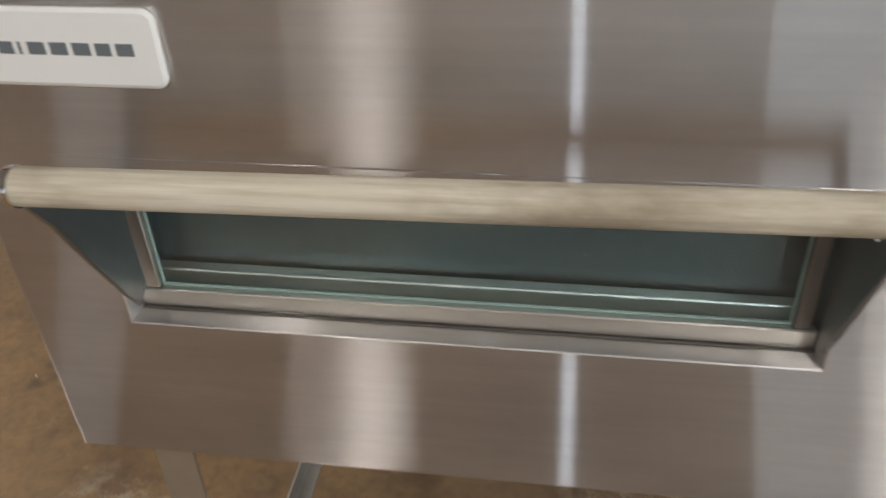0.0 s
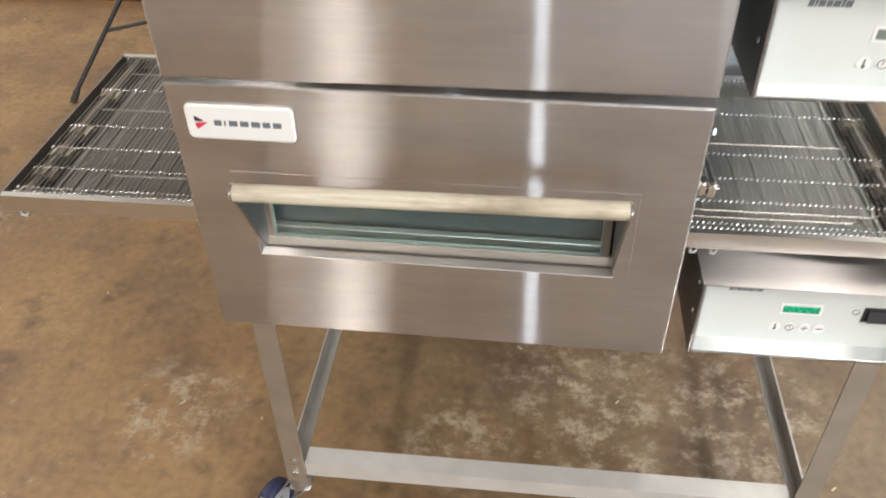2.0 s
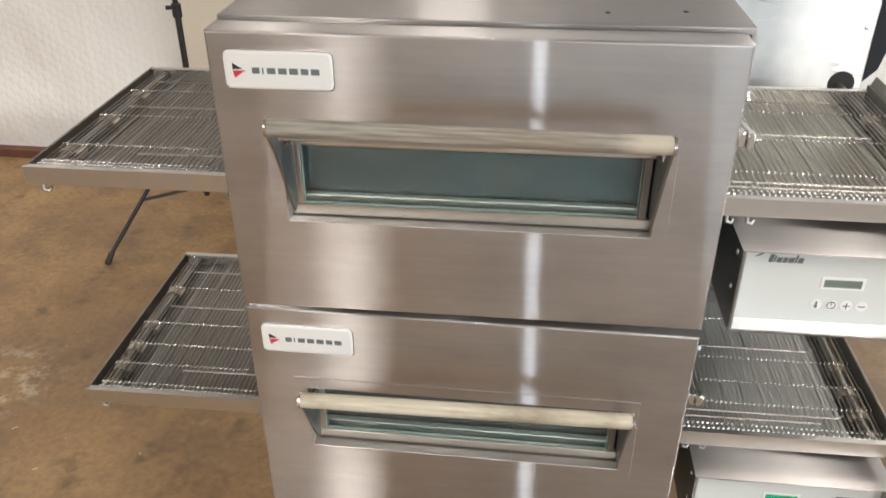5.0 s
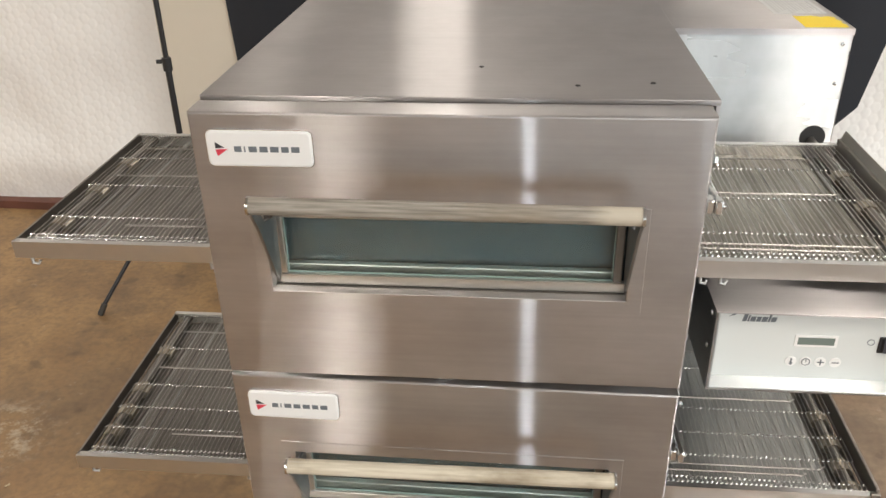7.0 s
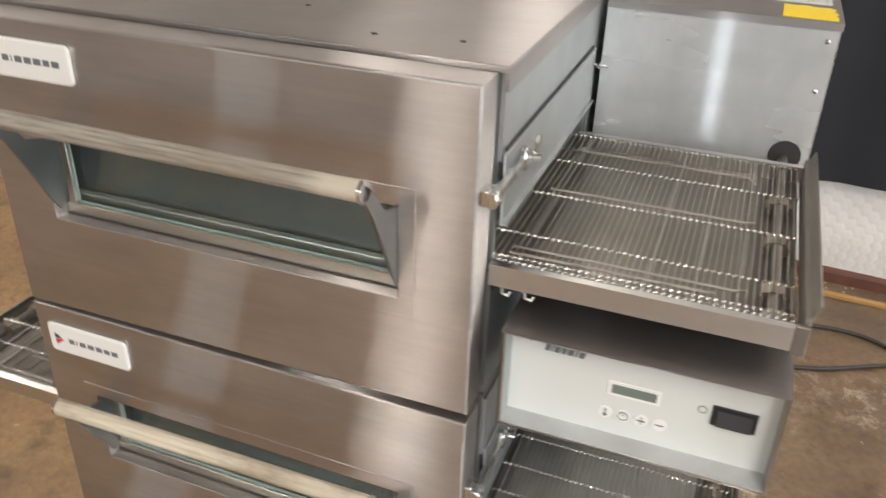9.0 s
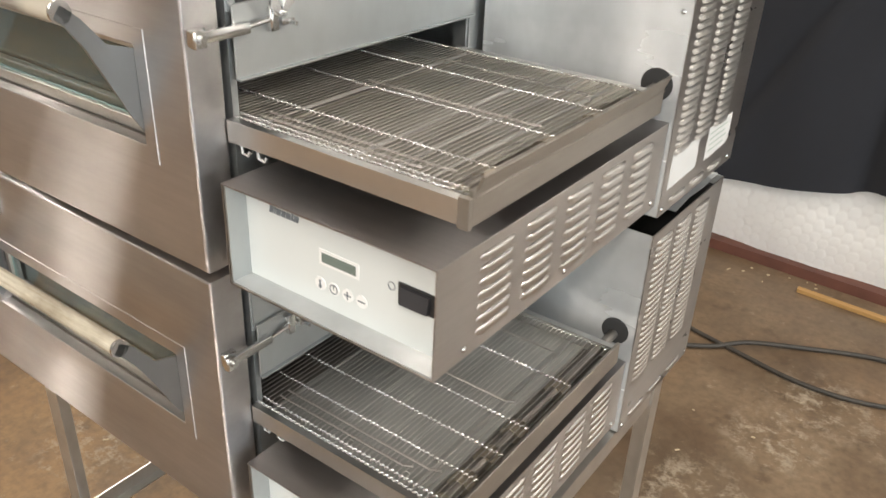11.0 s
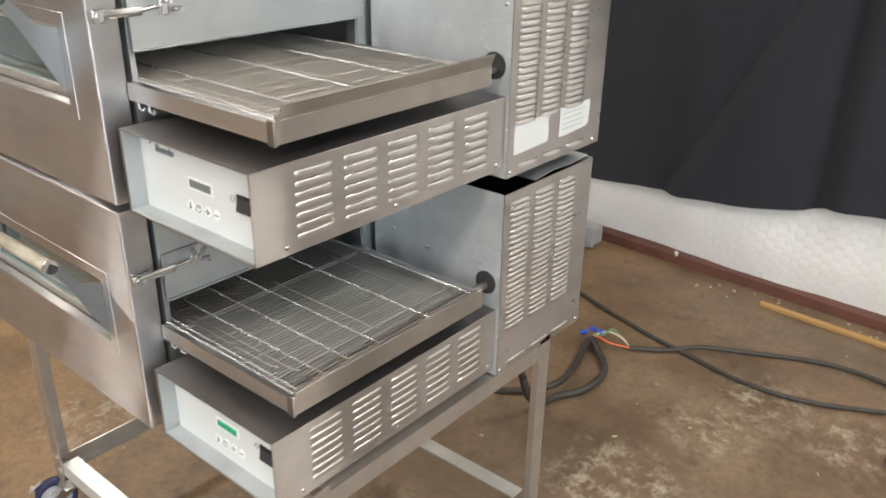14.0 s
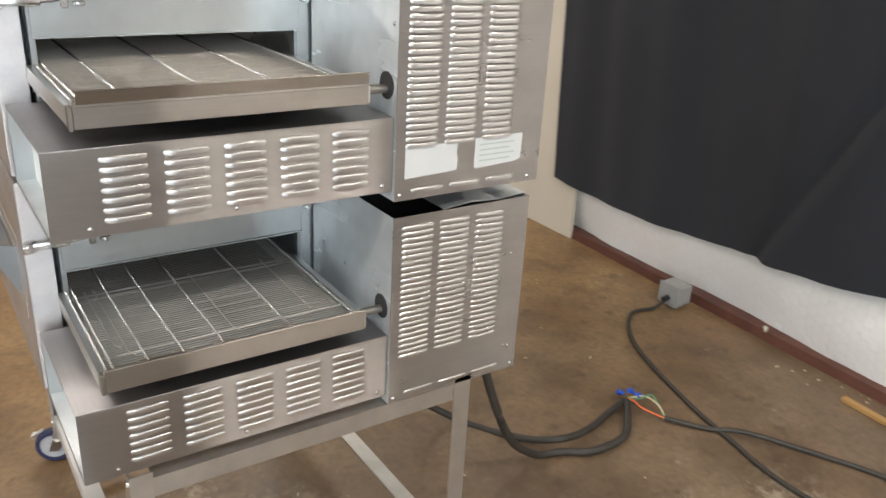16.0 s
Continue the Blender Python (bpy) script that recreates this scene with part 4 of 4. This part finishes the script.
    for c in range(5):
        for r in range(7):
            piece("louver", LOUVER_WIDE, cb, pose(x1, 0.1215 + 0.0993 * c, Z(0.7325 + 0.0166 * r)))


def housing(ov, Z, upper):
    x0, x1, y0, y1, z0 = 0.742, 1.105, 0.609, 0.962 if upper else 0.948, Z(0.688)
    z1 = 1.585 if upper else 1.110
    t = 0.002
    bm = bmesh.new()
    box(bm, x1 - t, x1, y0, y1, z0, z1)
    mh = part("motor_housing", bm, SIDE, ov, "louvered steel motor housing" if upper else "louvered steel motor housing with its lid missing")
    if upper:
        part("lid", prism(bmesh.new(), [(y0 - 0.003, z1 - 0.010), (y0 - 0.001, z1 - 0.010), (y0 - 0.001, z1), (y1, z1), (y1, z1 + t), (y0 - 0.003, z1 + t)], "x", x0, x1 + 0.001), TOP, mh, "brushed steel lid")
    bm = prism(bmesh.new(), [(x1 - t, y0), (x0, y0), (x0, y1), (x1 - t, y1), (x1 - t, y1 - t), (x0 + t, y1 - t), (x0 + t, y0 + t), (x1 - t, y0 + t)], "z", z0, z1)
    part("housing_shell", bm, GALVFACE, mh, "galvanised sheet")
    if not upper:
        # dark sheets put in for the shade of the open housing
        part("housing_shade_lining", boxes((x0 + 0.003, x1 - 0.003, y1 - 0.014, y1 - 0.003, z0 + 0.01, z1 - 0.02), (x0 + 0.003, x1 - 0.003, y0 + 0.003, y1 - 0.014, z0 + 0.01, z0 + 0.25), (x1 - 0.006, x1 - 0.003, y0 + 0.003, y1 - 0.014, z0 + 0.26, z1 - 0.012), (x0 + 0.003, x0 + 0.006, y0 + 0.003, y1 - 0.014, z0 + 0.26, z1 - 0.012)), VOID, mh, "dark lining standing in for the shade inside the open housing")
        bm = prism(bmesh.new(), [(0.735, z1 - 0.004), (0.80, z1 + 0.003), (0.87, z1 - 0.002), (0.944, z1 + 0.003), (0.944, z1 + 0.0045), (0.87, z1 - 0.0005), (0.80, z1 + 0.0045), (0.735, z1 - 0.0025)], "x", 0.80, x1 - 0.012)
        part("foil_flap", bm, simple("silver_foil", (0.80, 0.83, 0.85), 0.28, 0.15, 26.0, 0.8, 0.8), mh, "loose shiny metal flap in the open top")
    else:
        part("yellow_sticker", prism(bmesh.new(), [(1.015, 0.618), (1.097, 0.6175), (1.099, 0.640), (1.094, 0.652), (1.100, 0.668), (1.092, 0.684), (1.097, 0.701), (1.086, 0.712), (1.070, 0.707), (1.052, 0.716), (1.030, 0.711), (1.016, 0.714)], "z", z1 + t, z1 + t + 0.0008), YELLOW, mh, "torn yellow warning tape")
        bm = boxes((0.985, 1.092, 0.735, 0.925, z1 + t, z1 + t + 0.0006))
        part("paper_label", bm, PAPER, mh, "white printed rating label")
        grey = simple("pale_grey_print", (0.45, 0.45, 0.45), 0.6)
        for k in range(13):
            x = 0.994 + 0.0073 * k
            part("label_bar", boxes((x, x + (0.0022 if k % 3 else 0.0035), 0.745 + 0.01 * (k % 4), 0.915 - 0.012 * (k % 3), z1 + t + 0.0006, z1 + t + 0.0009)), grey, mh)
        for ya, yb, za, zb, bars in ((0.630, 0.752, Z(0.731), Z(0.793), 0), (0.793, 0.912, Z(0.733), Z(0.795), 4)):
            torn = [(yb - 0.001, za + 0.010), (yb - 0.012, za + 0.004), (ya + 0.02, za), (ya, za + 0.001)] if bars else [(yb - 0.004, zb - 0.020), (yb, zb - 0.034), (yb - 0.002, za + 0.004), (ya, za)]
            part("side_label", prism(bmesh.new(), [(ya, zb), (yb, zb)] + torn, "x", x1, x1 + 0.0006), PAPER, mh, "white paper label")
            if bars:
                green = simple("green_grey_print", (0.36, 0.42, 0.38), 0.6)
                for k in range(bars):
                    part("label_bar", boxes((x1 + 0.0006, x1 + 0.0009, ya + 0.012, yb - 0.02 - 0.01 * (k % 2), zb - 0.016 - 0.011 * k, zb - 0.013 - 0.011 * k)), green, mh)
    # bearing hole of the drive shaft, a dark disc in place of its shade
    hx, hz = 1.066, Z(0.906)
    bm = bmesh.new()
    cyl(bm, (hx, y0 - 0.0012, hz), (hx, y0 + 0.001, hz), 0.026, n=28)
    part("shaft_hole_shade", bm, VOID, mh, "dark disc standing in for the shaded round shaft hole")
    for k in range(3):
        ya = 0.628 + 0.0893 * k
        rows = 24
        for r in range(rows):
            piece("louver", LOUVER_SMALL, mh, pose(x1, ya + 0.0385, Z(0.796 + 0.0126 * r)))
        piece("louver", LOUVER_WIDE, mh, pose(x1, ya + 0.055, Z(0.706)))
    for y, z in ((0.620, 0.700), (0.935, 0.700)):
        piece("screw", SCREW, mh, pose(x1 + 0.0005, y, Z(z)))
    for x, z in (((1.088, 1.02), (1.088, 1.10)) if upper else ((0.80, 0.955), (0.905, 0.94))):
        piece("screw", SCREW, mh, pose(x, y0 - 0.0005, Z(z), 0, 0, 90))


oven(0.0, False)
oven(P, True)

# ---- stand ----
stand = thing("oven_stand", 0.54, 0.42, 0.0, "dull steel angle-iron stand on four swivel casters", "stand")
LX = ((0.012, 0.054, 1), (1.105, 1.063, -1))
LY = ((0.075, 0.117, 1), (0.825, 0.785, -1))


def angle_bar(bm, corner, u, v, length_axis, a, b, t=0.004):
    """An angle iron: two leaves from a corner, along one axis."""
    cx, cy = corner
    lo, hi = sorted((cx, cx + u)), sorted((cy, cy + v))
    tx, ty = sorted((cx, cx + math.copysign(t, u))), sorted((cy, cy + math.copysign(t, v)))
    if length_axis == "z":
        box(bm, *lo, *ty, a, b)
        box(bm, *tx, *((ty[1], hi[1]) if v > 0 else (hi[0], ty[0])), a, b)
    elif length_axis == "x":
        box(bm, a, b, *lo, *ty)
        box(bm, a, b, *tx, *((ty[1], hi[1]) if v > 0 else (hi[0], ty[0])))
    else:
        box(bm, *lo, a, b, *ty)
        box(bm, *tx, a, b, *((ty[1], hi[1]) if v > 0 else (hi[0], ty[0])))
    return bm


caster_spots = []
for xa, xb, sx in LX:
    for ya, yb, sy in LY:
        bm = angle_bar(bmesh.new(), (xa, ya), 0.042 * sx, 0.042 * sy, "z", 0.150, 0.700)
        leg = part("leg", bm, STANDSTEEL, stand)
        for z in (0.675, 0.225, 0.180):
            bm = bmesh.new()
            cyl(bm, (xa + 0.02 * sx, ya - 0.004 * sy, z), (xa + 0.02 * sx, ya, z), 0.0075, 0.0075, n=12)
            part("bolt", bm, CHROME, leg)
        caster_spots.append((xa + 0.021 * sx, ya + 0.021 * sy, sx, sy))
for y, v in ((0.0795, 1), (0.8205, -1)):
    bm = angle_bar(bmesh.new(), (y, 0.212), 0.044 * v, -0.042, "x", 0.055, 1.062)
    part("bottom_rail", bm, RAILSTEEL if v > 0 else STANDSTEEL, stand, "galvanised angle rail, the light on it put into a paler colour" if v > 0 else "")
    if v < 0:
        part("top_rail", angle_bar(bmesh.new(), (y, 0.684), 0.044 * v, -0.040, "x", 0.055, 1.062), STANDSTEEL, stand)
for x, u in ((0.0165, 1), (1.1005, -1)):
    bm = angle_bar(bmesh.new(), (x, 0.170), 0.026 * u, 0.042, "y", 0.118, 0.782)
    part("bottom_rail", bm, STANDSTEEL, stand)
    bm = angle_bar(bmesh.new(), (x, 0.684), 0.044 * u, -0.042, "y", 0.118, 0.782)
    part("top_rail", bm, STANDSTEEL, stand)
bm = boxes((0.49, 0.53, 0.40, 0.782, 0.655, 0.69))
part("cross_rail", bm, STANDSTEEL, stand)

R = 0.056
for k, (x, y, sx, sy) in enumerate(caster_spots):
    turn = radians((25, -35, 15, 60)[k])
    ux, uy = math.cos(turn), math.sin(turn)
    off = Vector((-0.030 * sx * ux, -0.025 * uy - 0.012, 0))
    c = Vector((x, y, R)) + off
    ax = Vector((uy, ux, 0)).normalized()
    if k == 0:
        c, ax = Vector((-0.035, 0.080, R)), Vector((0.92, -0.39, 0)).normalized()
    fw = Vector((-ax.y, ax.x, 0))
    bm = bmesh.new()
    cyl(bm, (x, y, 0.122), (x, y, 0.152), 0.026, 0.022, n=18)
    cyl(bm, (x, y, 0.152), (x, y, 0.20), 0.009, n=10)
    for s in (-1, 1):
        q = c + ax * 0.021 * s
        top = Vector((x, y, 0.126)) + ax * 0.021 * s
        w = fw * 0.017
        poly = [top - w * 1.3, top + w * 1.3, q + w * 0.8 - Vector((0, 0, 0.012)), q - w * 0.8 - Vector((0, 0, 0.012))]
        lo = [bm.verts.new(p - ax * 0.0015) for p in poly]
        hi = [bm.verts.new(p + ax * 0.0015) for p in poly]
        bm.faces.new(lo)
        bm.faces.new(hi[::-1])
        for i in range(4):
            bm.faces.new((lo[i], hi[i], hi[(i + 1) % 4], lo[(i + 1) % 4]))
    cyl(bm, c - ax * 0.026, c + ax * 0.026, 0.006, n=10)
    box(bm, x - 0.024, x + 0.024, y - 0.024, y + 0.024, 0.119, 0.1255, 0.003, 1)
    cas = part("caster", bm, GREYSTEEL, stand, "zinc plated swivel caster", True)
    bm = bmesh.new()
    prof = [(R - 0.014, -0.016), (R - 0.004, -0.016), (R, -0.010), (R, 0.010), (R - 0.004, 0.016), (R - 0.014, 0.016)]
    n = 28
    rings = []
    for i in range(n):
        a = 6.28318 * i / n
        rings.append([bm.verts.new(c + fw * r * math.cos(a) + Vector((0, 0, r * math.sin(a))) + ax * h) for r, h in prof])
    for i in range(n):
        a, b = rings[i], rings[(i + 1) % n]
        for j in range(len(prof)):
            j2 = (j + 1) % len(prof)
            bm.faces.new((a[j], a[j2], b[j2], b[j]))
    part("tyre", bm, BLUE, cas, "dark blue rubber tyre", True)
    bm = bmesh.new()
    cyl(bm, c - ax * 0.011, c + ax * 0.011, R - 0.0142, n=24)
    cyl(bm, c - ax * 0.0175, c + ax * 0.0175, 0.018, n=18)
    part("rim", bm, simple("grey_wheel_rim", (0.40, 0.41, 0.43), 0.4), cas, "pale grey wheel rim", True)
    bm = bmesh.new()
    q = c - fw * 0.058 + Vector((0, 0, 0.035))
    cyl(bm, q - ax * 0.012, q + ax * 0.012, 0.007, n=12)
    cyl(bm, q, c - fw * 0.03 + Vector((0, 0, 0.055)), 0.005, n=8)
    part("brake_pedal", bm, STANDSTEEL, cas)

# ---- light stand behind the ovens ----
tx, ty = -1.055, 2.30
tripod = thing("tripod_stand", tx, ty, 0.0, "black metal tripod stand behind the ovens", "tripod")
bm = bmesh.new()
cyl(bm, (tx, ty, 0.16), (tx, ty, 1.0), 0.0135, n=14)
cyl(bm, (tx, ty, 0.95), (tx, ty, 1.52), 0.0115, n=14)
cyl(bm, (tx, ty, 1.5), (tx, ty, 2.2), 0.009, n=14)
part("pole", bm, BLACKPL, tripod, smooth=True)
for z in (1.03, 1.49, 0.565):
    bm = bmesh.new()
    cyl(bm, (tx, ty, z - 0.028), (tx, ty, z + 0.028), 0.02, n=16)
    cyl(bm, (tx - 0.015, ty - 0.004, z + 0.012), (tx - 0.042, ty - 0.01, z + 0.012), 0.009, n=10)
    part("clamp_collar", bm, BLACKPL, tripod, smooth=True)
for a in (230.5, 350, 110):
    dx, dy = math.cos(radians(a)), math.sin(radians(a))
    foot, top = Vector((tx + 0.53 * dx, ty + 0.53 * dy, 0.012)), Vector((tx + 0.02 * dx, ty + 0.02 * dy, 0.565))
    bm = bmesh.new()
    cyl(bm, foot, top, 0.0095, n=10)
    leg = part("leg", bm, BLACKPL, tripod, smooth=True)
    bm = bmesh.new()
    cyl(bm, foot - Vector((0, 0, 0.012)), foot + (top - foot) * 0.06, 0.0135, n=12)
    part("rubber_foot", bm, RUBBER, leg)
    bm = bmesh.new()
    mid = foot + (top - foot) * 0.42
    low = Vector((tx + 0.018 * dx, ty + 0.018 * dy, 0.21))
    cyl(bm, mid, low, 0.008, n=8)
    part("brace", bm, BLACKPL, tripod, smooth=True)
bm = bmesh.new()
cyl(bm, (tx, ty, 0.18), (tx, ty, 0.24), 0.021, n=16)
part("brace_collar", bm, BLACKPL, tripod, smooth=True)

# ---- cables and small things on the floor ----
def cable(pts, r, label, mat=None, name="power_cable"):
    bm = bmesh.new()
    tube(bm, spline(pts, 10), r, 10)
    return single(name, bm, mat or RUBBER, label, "cable", smooth=True)


cable([(0.13, 2.70, 0.05), (0.125, 2.62, 0.013), (0.12, 2.47, 0.011), (0.33, 2.28, 0.011), (0.74, 2.13, 0.011), (0.998, 2.07, 0.011), (1.22, 2.03, 0.011), (1.44, 2.06, 0.011), (1.72, 2.20, 0.011), (2.2, 2.42, 0.011), (2.9, 2.5, 0.011)], 0.0085, "black rubber cable running from the grey box across the floor")
cable([(0.785, 1.962, 0.016), (0.90, 2.05, 0.012), (1.0, 2.135, 0.026), (1.16, 2.25, 0.012), (1.40, 2.36, 0.012), (1.60, 2.37, 0.012), (1.74, 2.30, 0.012), (1.80, 2.14, 0.033), (1.74, 1.93, 0.012), (1.80, 1.80, 0.012), (1.95, 1.66, 0.012), (2.3, 1.5, 0.012)], 0.0092, "black rubber cable with bared coloured wires, looped on the floor")
cable([(0.80, 0.957, 0.80), (0.83, 1.02, 0.66), (0.80, 1.20, 0.24), (0.74, 1.38, 0.045), (0.75, 1.50, 0.014), (0.80, 1.60, 0.014), (0.80, 1.74, 0.020), (0.72, 1.84, 0.024), (0.65, 1.905, 0.03)], 0.0135, "thick black oven cable hanging down to the floor")
cable([(0.40, 1.00, 0.55), (0.36, 1.10, 0.20), (0.42, 1.30, 0.016), (0.62, 1.43, 0.014), (0.72, 1.52, 0.040), (0.705, 1.66, 0.020), (0.665, 1.80, 0.018), (0.64, 1.90, 0.026)], 0.0125, "thick black oven cable lying on the floor")
for k, (mat, mid, label) in enumerate(((ORANGE, (0.72, 1.915, 0.035), "bared orange wire between two cables"), (GREENW, (0.70, 1.985, 0.055), "bared green wire between two cables"), (CREAMW, (0.74, 1.975, 0.04), "bared cream wire between two cables"))):
    cable([(0.645, 1.912 + 0.006 * k, 0.034), (0.68, 1.91 + 0.03 * k, 0.045), mid, (0.785, 1.960 + 0.003 * k, 0.017)], 0.0035, label, mat, "wire")
for k, (x, y, z, a) in enumerate(((0.625, 1.945, 0.045, 20), (0.655, 1.955, 0.042, -40), (0.61, 1.915, 0.04, 80))):
    bm = bmesh.new()
    cyl(bm, (0, 0, -0.014), (0, 0, 0.014), 0.0115, 0.006, n=10)
    box(bm, -0.016, 0.016, -0.003, 0.003, -0.012, 0.002, 0.001, 1)
    bmesh.ops.transform(bm, matrix=pose(x, y, z, 70, 0, a), verts=bm.verts)
    single("wire_connector", bm, BLUECAP, "blue twist-on wire connector on the bared wires", "connector", group="wire connectors", smooth=True)

jb = thing("junction_box", 0.13, 2.745, 0.0, "grey electrical junction box at the foot of the wall", "junction box")
part("box_body", boxes((0.075, 0.185, 2.70, 2.79, 0.022, 0.115), bevel=0.006), PLASTICGREY, jb)
part("box_lid", boxes((0.071, 0.189, 2.694, 2.701, 0.018, 0.119), bevel=0.002), PLASTICGREY, jb)
part("box_foot", boxes((0.10, 0.16, 2.715, 2.775, 0.0, 0.024), bevel=0.002), PLASTICGREY, jb)
bm = bmesh.new()
cyl(bm, (0.13, 2.695, 0.052), (0.13, 2.665, 0.046), 0.014, n=12)
part("cable_gland", bm, BLACKPL, jb)

bm = box(bmesh.new(), 1.03, 3.3, 2.678, 2.706, 0.0, 0.018, 0.002, 1)
for v in bm.verts:
    v.co.y += -0.05 * (v.co.x - 1.03)
single("timber_strip", bm, TIMBER, "long raw yellow timber strip lying along the wall", "timber strip")

bm = bmesh.new()
bmesh.ops.create_icosphere(bm, subdivisions=2, radius=0.013)
for v in bm.verts:
    v.co *= 1 + 0.9 * noise.noise(v.co * 110)
    v.co = Vector((0.565 + v.co.x * 0.7, 2.868 + v.co.y * 0.7 - 0.035, 0.056 + v.co.z))
single("insulation_scrap", bm, simple("pale_insulation", (0.62, 0.57, 0.48), 0.8, 0.2, 40.0), "torn pale scrap of insulation on the red sill", "scrap")

rng = random.Random(11)
bm = bmesh.new()
for k in range(45):
    x, y = rng.uniform(-2.2, 2.4), rng.uniform(0.2, 2.7)
    s = rng.uniform(0.004, 0.013)
    m = pose(x, y, 0.0025, rng.uniform(-8, 8), 0, rng.uniform(0, 180))
    v = bmesh.ops.create_cube(bm, size=1.0)["verts"]
    bmesh.ops.scale(bm, vec=(s * 1.6, s * 0.45, 0.003), verts=v)
    bmesh.ops.transform(bm, matrix=m, verts=v)
for k in range(26):
    x = rng.uniform(0.75, 2.4)
    s = rng.uniform(0.004, 0.010)
    v = bmesh.ops.create_cube(bm, size=1.0)["verts"]
    bmesh.ops.scale(bm, vec=(s * 1.2, s * 0.8, 0.003), verts=v)
    bmesh.ops.transform(bm, matrix=pose(x, wall_y(x) - 0.09 - abs(rng.gauss(0, 0.06)), 0.002, rng.uniform(-10, 10), 0, rng.uniform(0, 180)), verts=v)
single("wood_chips", bm, simple("pale_wood_chip", (0.55, 0.45, 0.30), 0.7), "scattered pale wood chips and crumbs on the floor", "debris", "stuff")
